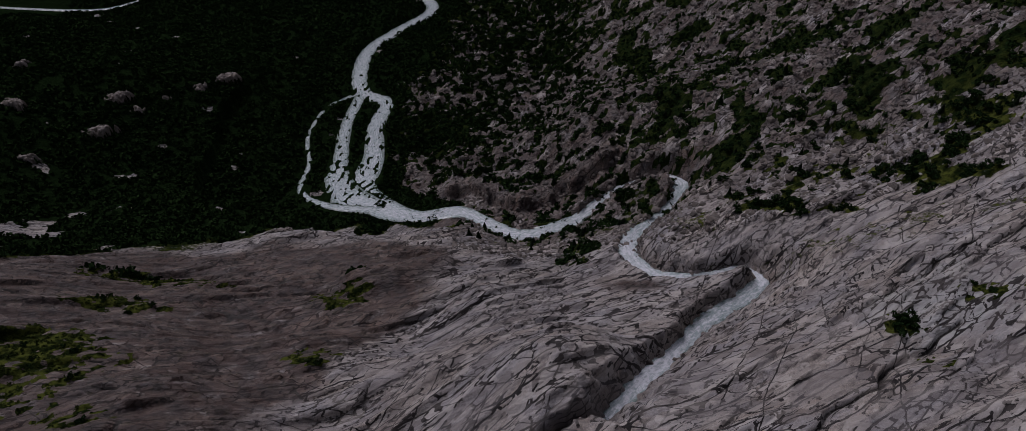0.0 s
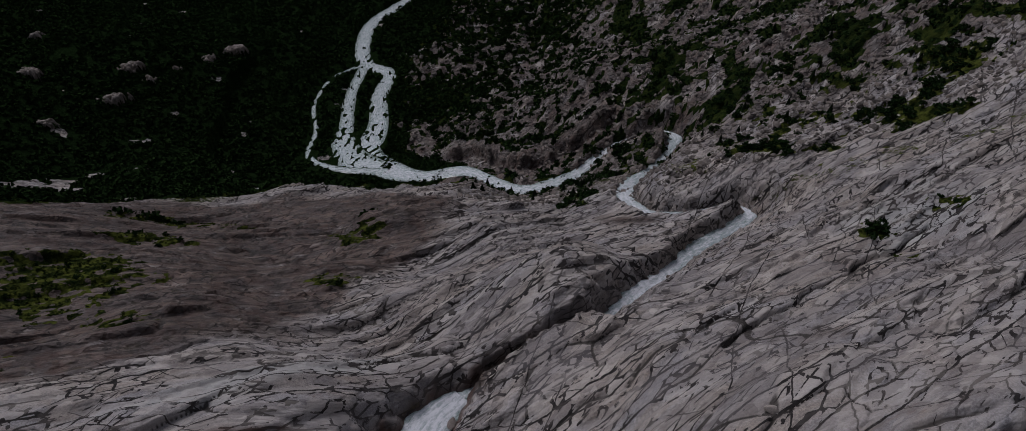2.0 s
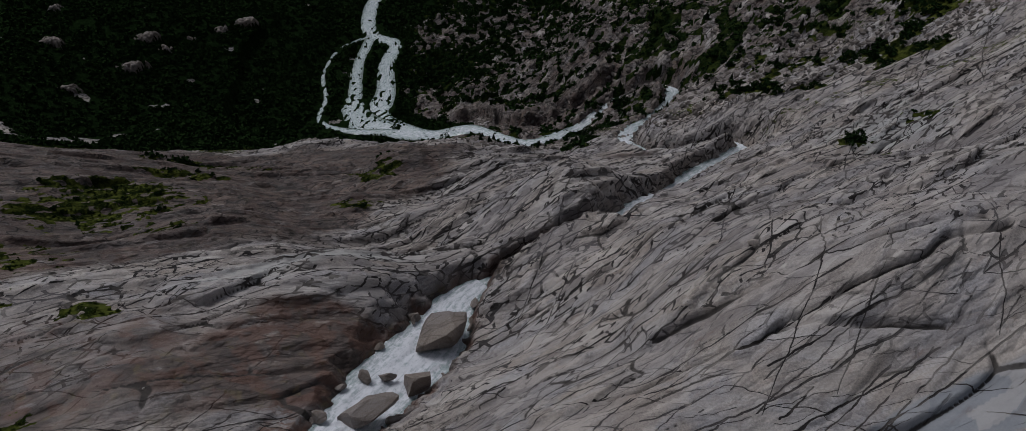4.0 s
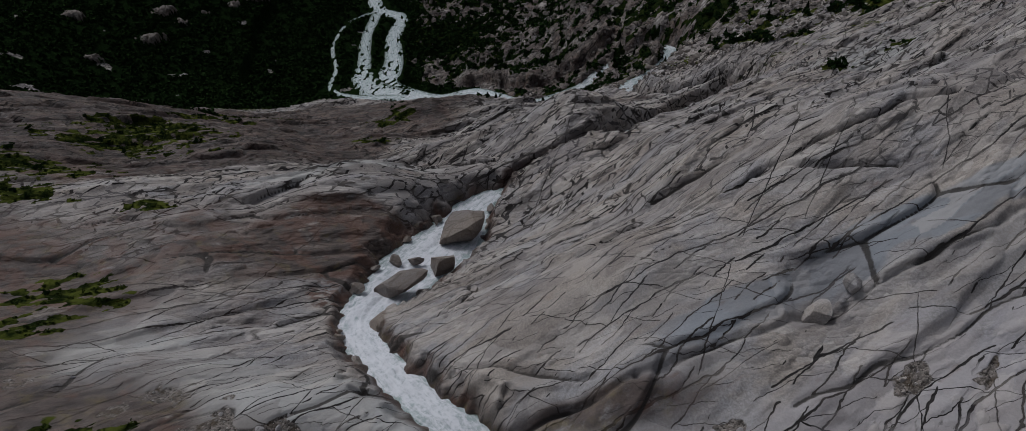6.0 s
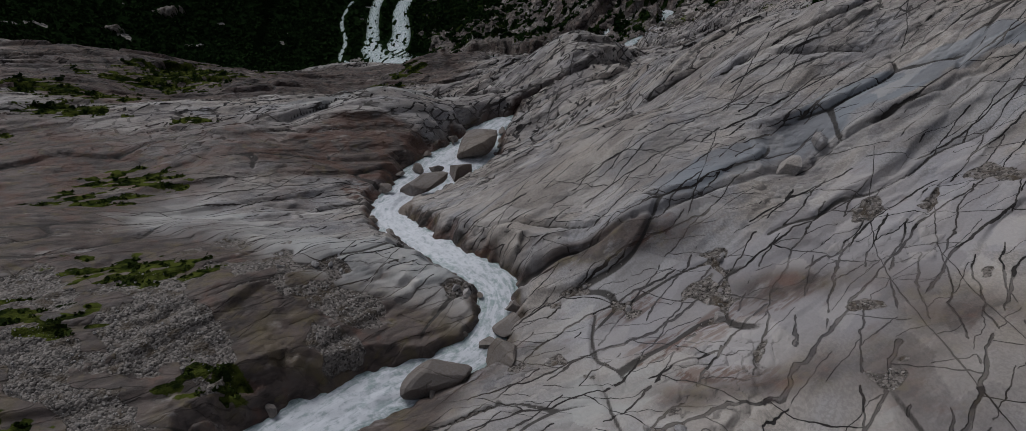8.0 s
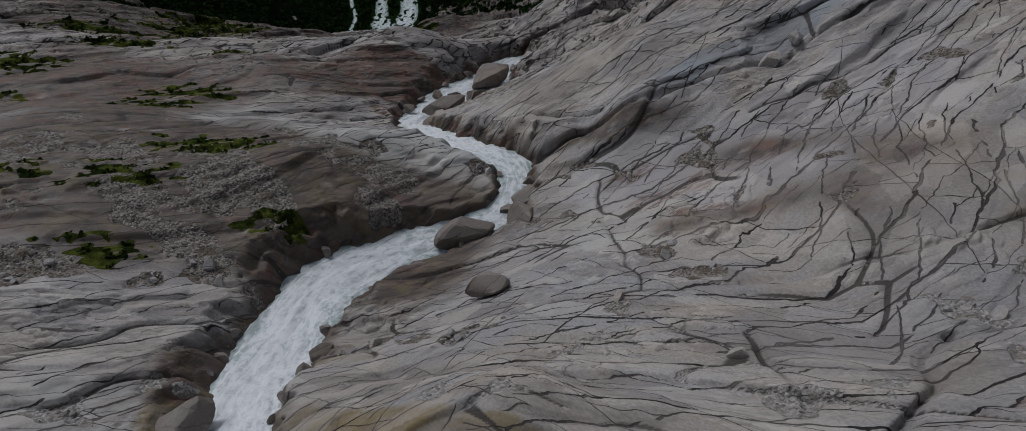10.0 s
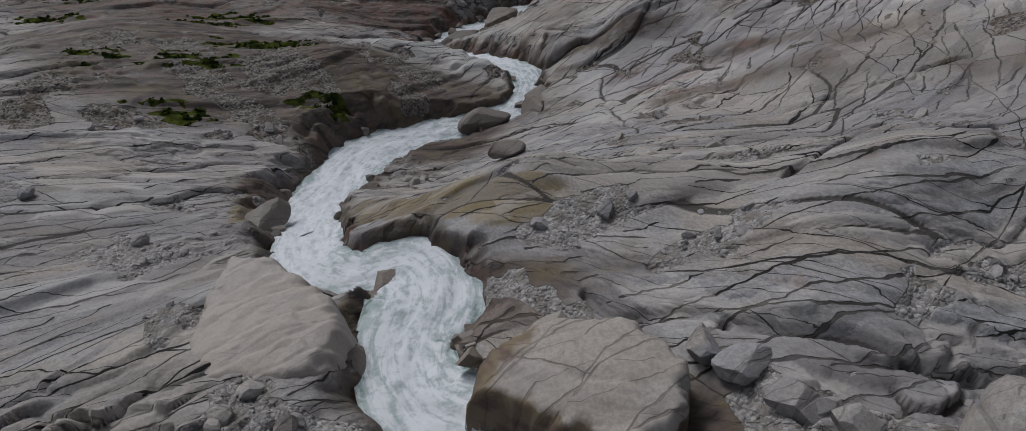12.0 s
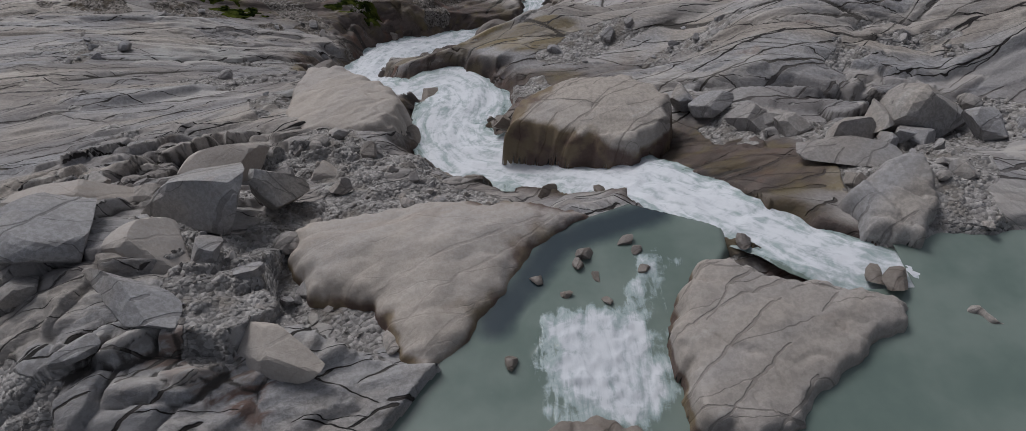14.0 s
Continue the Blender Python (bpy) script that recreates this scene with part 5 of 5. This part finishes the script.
for i, (at, size, turn) in enumerate(ROW_BLOCKS):
    boulder("boulder", 41 + i, at, size, turn, "rounded pale block lined up along a cleft", STONE, 0.3, "blocks along the cleft")
WET_BLOCKS = [((-39.5, -136.8, -20.6), (4.6, 3.2, 2.6), 15), ((-38.6, -134.0, -21.6), (5.2, 3.4, 2.4), 70), ((-28, -60, -58.4), (10, 5, 3.6), 25), ((-17, -56.2, -60.2), (6.2, 5, 4.6), 60),
              ((-16.2, -48.5, -60.6), (4.5, 3.6, 3.2), 10), ((-26.5, 43, -98.2), (12.5, 8, 5.4), 50), ((-29, 26, -91.4), (8.5, 4.5, 4.2), 15), ((-39.5, 16, -87), (11, 6.5, 5.2), 20),
              ((-39.3, 0, -79.4), (6, 5, 4.4), 40), ((-36.6, 28, -91.8), (3.2, 2, 2), 10), ((-41.5, 27.5, -91.4), (3.8, 2.2, 2), 150), ((-21, -52, -60.6), (3.4, 2.6, 2.4), 90), ((-43, -22, -70), (6, 4.4, 3.2), 30), ((-51, -9, -77), (6, 4.6, 3.4), 120),
              ((-35.5, -157.6, -15.6), (4.2, 3.4, 3), 20), ((-40.6, -146.5, -17.2), (4, 3.2, 3), 75), ((-24, -80, -49), (6, 4, 3), 30), ((-60.5, -112, -32.5), (6, 4.5, 3.6), 60)]
for i, (at, size, turn) in enumerate(WET_BLOCKS):
    boulder("river_boulder", 71 + i, at, size, turn, "wet brown boulder parting the white water", WET_STONE, 0.15, "boulders in the river")
for i, (x, y, r) in enumerate([(-25.6, -182.6, 0.8), (-21.6, -180.2, 1.0), (-22.2, -181.4, 0.9), (-20.8, -182.4, 0.7), (-23.3, -184.2, 0.6), (-17.8, -178.8, 0.9), (-17.0, -179.8, 0.7),
                               (-27.8, -190.2, 0.8), (-20.2, -185, 0.6), (-16.9, -182.0, 0.7), (1.6, -185.8, 1.6), (0.6, -184.9, 1.2)]):
    boulder("pool_stone", 101 + i, (x, y, POOL_Z - 0.25 if x < 0 else -0.4), (1.5 * r, r, 0.8 * r), 40 * i, "dark stone just breaking the pool surface", WET_STONE, 0.0, "stones in the pool", 2)
# smaller stones along the margins of the torrent
rng = random.Random(17)
for points, count in ((FALLS, 40), (RAPIDS, 12), (GORGE, 26)):
    c = course(points, 0.5)
    for k in range(count):
        i = rng.randrange(6, len(c) - 6)
        dx, dy = c[i + 1, 0] - c[i - 1, 0], c[i + 1, 1] - c[i - 1, 1]
        off = rng.choice((-1, 1)) * (0.46 + 0.14 * rng.random()) * c[i, 3]
        r = rng.uniform(0.7, 1.9)
        at = (c[i, 0] - dy / math.hypot(dx, dy) * off, c[i, 1] + dx / math.hypot(dx, dy) * off, c[i, 2] + 0.05)
        boulder("river_stone", 300 + k % 7, at, (1.7 * r, 1.1 * r, 1.0 * r), rng.uniform(0, 180), "small wet stone at the torrent's margin", WET_STONE, 0.0, "stones along the torrent", 2)
boulder("perched_boulder", 131, (38.2, -24.6), (4.4, 3.2, 2.8), 20, "pale boulder perched in the blue-grey cleft", STONE, 0.15)
boulder("perched_boulder", 132, (44.5, -21.4), (2.6, 2.4, 3.2), 50, "upright pale boulder standing in the cleft", STONE, 0.15)

rng = random.Random(5)
gx, gy = np.array([rng.uniform(-105, 55) for k in range(4000)]), np.array([rng.uniform(-192, 40) for k in range(4000)])
gz, gp, gg, gw, gj = ground(gx, gy)
dry = (gy - np.interp(gx, SHORE_X, SHORE_Y) > 1.0)
spots = [k for k in range(4000) if dry[k] and (gg[k] > 0.6 or gj[k] > 0.8) and gw[k] < 0.9][:230]
kinds = []
for i in range(6):
    ob = boulder("loose_stone", 151 + i, (0, 0, 0), (1.3, 1.0, 0.8), 30 * i, "loose grey stone lying on the slabs", STONE, 0.0, "loose stones", 2)
    kinds.append(ob)
for i, k in enumerate(spots):
    size = rng.choice((0.5, 0.6, 0.7, 0.9, 1.1, 1.7))
    m = Matrix.Translation((gx[k], gy[k], gz[k] - 0.2 * size)) @ Matrix.Rotation(rng.uniform(0, 6.28), 4, "Z") @ Matrix.Scale(size, 4)
    if i < 6:
        kinds[i].matrix_basis = m
    else:
        copy_thing(kinds[i % 6], m @ Matrix.Scale(1 / kinds[i % 6].scale.x, 4))


def scattered_stones(name, x, y, z, size, label, mat, seed):
    """Many small stones in one mesh."""
    r = np.random.RandomState(seed)
    g = (1 + 5 ** 0.5) / 2
    ico = np.array([(-1, g, 0), (1, g, 0), (-1, -g, 0), (1, -g, 0), (0, -1, g), (0, 1, g), (0, -1, -g), (0, 1, -g), (g, 0, -1), (g, 0, 1), (-g, 0, -1), (-g, 0, 1)]) / 1.9
    tri = np.array([(0, 11, 5), (0, 5, 1), (0, 1, 7), (0, 7, 10), (0, 10, 11), (1, 5, 9), (5, 11, 4), (11, 10, 2), (10, 7, 6), (7, 1, 8), (3, 9, 4), (3, 4, 2), (3, 2, 6),
                    (3, 6, 8), (3, 8, 9), (4, 9, 5), (2, 4, 11), (6, 2, 10), (8, 6, 7), (9, 8, 1)])
    n = len(x)
    shape = ico[None] * (0.65 + 0.6 * r.rand(n, 12, 1)) * (0.6 + 0.7 * r.rand(n, 1, 3)) * np.array([1, 1, 0.75])
    a = r.rand(n) * 6.28
    ca, sa = np.cos(a)[:, None], np.sin(a)[:, None]
    v = np.stack([shape[..., 0] * ca - shape[..., 1] * sa, shape[..., 0] * sa + shape[..., 1] * ca, shape[..., 2]], -1) * np.asarray(size)[:, None, None] * 0.5
    v += np.stack([x, y, z], -1)[:, None]
    me = mesh_of(name, v.reshape(-1, 3), (tri[None] + 12 * np.arange(n)[:, None, None]).reshape(-1, 3), mat)
    return tagged(new(name, me), label, "stones", kind="stuff")


npr = np.random.RandomState(7)
x, y = npr.uniform(-100, 50, 50000), npr.uniform(-196, 10, 50000)
z, p, g, w, j = ground(x, y)
ok = ((g > 0.45) | ((j > 0.75) & (npr.rand(len(x)) < 0.25))) & (y - np.interp(x, SHORE_X, SHORE_Y) > 0.3)
x, y, z = x[ok][:14000], y[ok][:14000], z[ok][:14000]
scattered_stones("rubble", x, y, z, 0.14 + 0.5 * npr.rand(len(x)) ** 4, "loose grey rubble and gravel in hollows of the slabs", RUBBLE, 8)
x, y = npr.uniform(-95, 330, 44000), npr.uniform(205, 600, 44000)
z, p, g, w, j = ground(x, y)
ok = (p < 0.5) & (y + 0.25 * x > 225) & ((x > -30) | (y > 345)) & (stream_near(x, y, LOWER)[0] > 1)
x, y, z = x[ok][:16000], y[ok][:16000], z[ok][:16000]
scattered_stones("scree", x, y, z, 0.9 + 3.2 * npr.rand(len(x)) ** 3, "grey scree blocks among bushes on the hillside", SCREE, 9)


# ---------------------------------------------------------------- plants
def leaf_cloud(centre, radius, leaves, leaf, seed, flat=0.75, up=0.25):
    """Quads standing for sprays of leaves, over the shells of many rounded clumps."""
    r = np.random.RandomState(seed)
    n = len(centre)
    d = r.normal(size=(n, leaves, 3))
    d[..., 2] = np.abs(d[..., 2]) * (1 - up) + up * d[..., 2]
    d /= np.linalg.norm(d, axis=-1, keepdims=True)
    lump = 0.75 + 0.35 * np.sin(d[..., :1] * 3.1 + r.rand(n, 1, 1) * 6) * np.cos(d[..., 1:2] * 2.7 + r.rand(n, 1, 1) * 6)
    pos = centre[:, None] + d * lump * (0.55 + 0.45 * r.rand(n, leaves, 1)) * np.asarray(radius).reshape(n, 1, 1) * np.array([1, 1, flat])
    nor = d + 0.7 * r.normal(size=d.shape)
    nor /= np.linalg.norm(nor, axis=-1, keepdims=True)
    t = np.cross(nor, r.normal(size=d.shape))
    t /= np.linalg.norm(t, axis=-1, keepdims=True)
    b = np.cross(nor, t)
    size = np.asarray(leaf).reshape(-1, 1, 1) * (0.6 + 0.8 * r.rand(n, leaves, 1))
    quad = np.stack([pos - t * size - b * size * 0.6, pos + t * size - b * size * 0.5, pos + t * size * 0.7 + b * size * 0.6, pos - t * size * 0.8 + b * size * 0.5], 2)
    return quad.reshape(-1, 3), np.arange(n * leaves * 4).reshape(-1, 4)


def thicket(name, x, y, z, radius, leaves, leaf, label, mat, seed, flat=0.75):
    v, f = leaf_cloud(np.stack([x, y, z], -1), radius, leaves, leaf, seed, flat)
    return tagged(new(name, mesh_of(name, v, f, mat)), label, "bushes", kind="stuff")


x, y = npr.uniform(-430, 60, 38000), npr.uniform(190, 690, 38000)
z, p, g, w, j = ground(x, y)
river = np.minimum.reduce([stream_near(x, y, STREAMS[k][0])[0] for k in ("lower", "branch", "rivulet", "meander", "gorge")])
ok = (p > 0.5) & (river > 2.0)
x, y, z = x[ok][:17000], y[ok][:17000], z[ok][:17000]
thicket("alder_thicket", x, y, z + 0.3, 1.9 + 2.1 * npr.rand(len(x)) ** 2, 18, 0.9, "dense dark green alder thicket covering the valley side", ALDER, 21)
x, y = npr.uniform(-90, 330, 30000), npr.uniform(190, 600, 30000)
z, p, g, w, j = ground(x, y)
ok = (p > 0.55)
x, y, z = x[ok][:7000], y[ok][:7000], z[ok][:7000]
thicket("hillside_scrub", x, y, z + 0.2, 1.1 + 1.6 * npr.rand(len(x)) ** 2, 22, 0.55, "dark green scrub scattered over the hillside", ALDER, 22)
x, y = npr.uniform(-230, 140, 50000), npr.uniform(-110, 225, 50000)
z, p, g, w, j = ground(x, y)
ok = (p > 0.6) | ((j > 0.85) & (npr.rand(len(x)) < 0.05) & (y > 20))
x, y, z = x[ok][:3200], y[ok][:3200], z[ok][:3200]
thicket("heath", x, y, z, 0.35 + 0.75 * npr.rand(len(x)) ** 2, 16, 0.26, "low green heath and moss cushions on ledges", HEATH, 23, 0.5)


def spruce(seed, height, label):
    """A spruce: tapered trunk and whorls of drooping boughs."""
    r = np.random.RandomState(seed)
    root = new("spruce", None)
    a = np.arange(7) / 7 * 2 * np.pi
    rings = [(0, 0.035), (0.3, 0.026), (0.7, 0.012), (1.0, 0.003)]
    v = np.array([[math.cos(q) * w * height, math.sin(q) * w * height, h * height] for h, w in rings for q in a])
    f = np.array([[k * 7 + i, k * 7 + (i + 1) % 7, (k + 1) * 7 + (i + 1) % 7, (k + 1) * 7 + i] for k in range(3) for i in range(7)])
    trunk = new("trunk", mesh_of("trunk", v, f, BARK))
    trunk.parent = root
    n = 260
    h = r.rand(n) ** 1.25 * 0.92 + 0.06
    ang = r.rand(n) * 2 * np.pi
    reach = (1 - h) * 0.27 * (0.7 + 0.5 * r.rand(n)) * (1 + 0.25 * np.sin(ang * 2 + seed)) + 0.015
    start = np.stack([0 * h, 0 * h, h], -1)
    out = np.stack([np.cos(ang), np.sin(ang), -0.45 + 0.2 * r.rand(n)], -1)
    tip = start + out * reach[:, None]
    sidev = np.stack([-np.sin(ang), np.cos(ang), 0 * ang], -1) * (0.025 + 0.32 * reach[:, None])
    q = np.stack([start, start * 0.45 + tip * 0.55 - sidev, tip, start * 0.45 + tip * 0.55 + sidev + np.array([0, 0, 0.02])], 1) * height
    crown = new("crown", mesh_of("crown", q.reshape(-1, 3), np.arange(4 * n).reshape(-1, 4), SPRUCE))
    crown.parent = root
    return tagged(root, label, "tree", "spruces on the hillside")


def shrub(seed, label):
    """A mountain shrub: several thin stems under an uneven crown."""
    r = np.random.RandomState(seed)
    root = new("shrub", None)
    v, f = [], []
    for k in range(6):
        a, w = r.rand() * 6.28, 0.05
        tip = np.array([math.cos(a) * 0.7, math.sin(a) * 0.7, 0.9 + 0.5 * r.rand()])
        for i in range(3):
            q = i * 2.094
            v.append([math.cos(q) * w, math.sin(q) * w, -0.2])
        for i in range(3):
            q = i * 2.094
            v.append(tip + np.array([math.cos(q), math.sin(q), 0]) * 0.015)
        f += [[6 * k + i, 6 * k + (i + 1) % 3, 6 * k + 3 + (i + 1) % 3, 6 * k + 3 + i] for i in range(3)]
    stems = new("stems", mesh_of("stems", np.array(v), np.array(f), BARK))
    stems.parent = root
    c = np.stack([r.uniform(-0.9, 0.9, 7), r.uniform(-0.9, 0.9, 7), r.uniform(0.35, 1.2, 7)], -1)
    v, f = leaf_cloud(c, 0.55 + 0.35 * r.rand(7), 40, 0.2, seed, 0.8)
    crown = new("crown", mesh_of("crown", v, f, ALDER))
    crown.parent = root
    return tagged(root, label, "shrub", "shrubs on the rocks")


def spread(makers, count, x0, x1, y0, y1, rule, small, large, seed):
    r = random.Random(seed)
    n = 5000
    x, y = np.array([r.uniform(x0, x1) for k in range(n)]), np.array([r.uniform(y0, y1) for k in range(n)])
    z, p, g, w, j = ground(x, y)
    ok = [k for k in range(n) if rule(x[k], y[k], p[k], j[k], w[k])][:count]
    for i, k in enumerate(ok):
        m = Matrix.Translation((x[k], y[k], z[k] - 0.15)) @ Matrix.Rotation(r.uniform(0, 6.28), 4, "Z") @ Matrix.Scale(r.uniform(small, large), 4)
        if i < len(makers):
            makers[i].matrix_basis = m
        else:
            copy_thing(makers[i % len(makers)], m @ Matrix.Scale(1 / makers[i % len(makers)].scale.x, 4))


spread([spruce(201 + i, 1.0, "small dark green spruce on the rocky hillside") for i in range(4)], 170, -30, 300, 235, 460,
       lambda x, y, p, j, w: p > 0.25 and y + 0.2 * x > 235 and w < 0.5, 3.0, 6.2, 31)
spread([shrub(221 + i, "dark green shrub rooted in a rock joint") for i in range(4)], 150, 35, 240, 105, 290,
       lambda x, y, p, j, w: (p > 0.5 or j > 0.9) and w < 0.5, 0.9, 2.4, 32)
spread([shrub(231 + i, "low green shrub on a rock ledge") for i in range(3)], 70, -200, -60, 0, 215,
       lambda x, y, p, j, w: p > 0.6, 0.5, 1.2, 33)
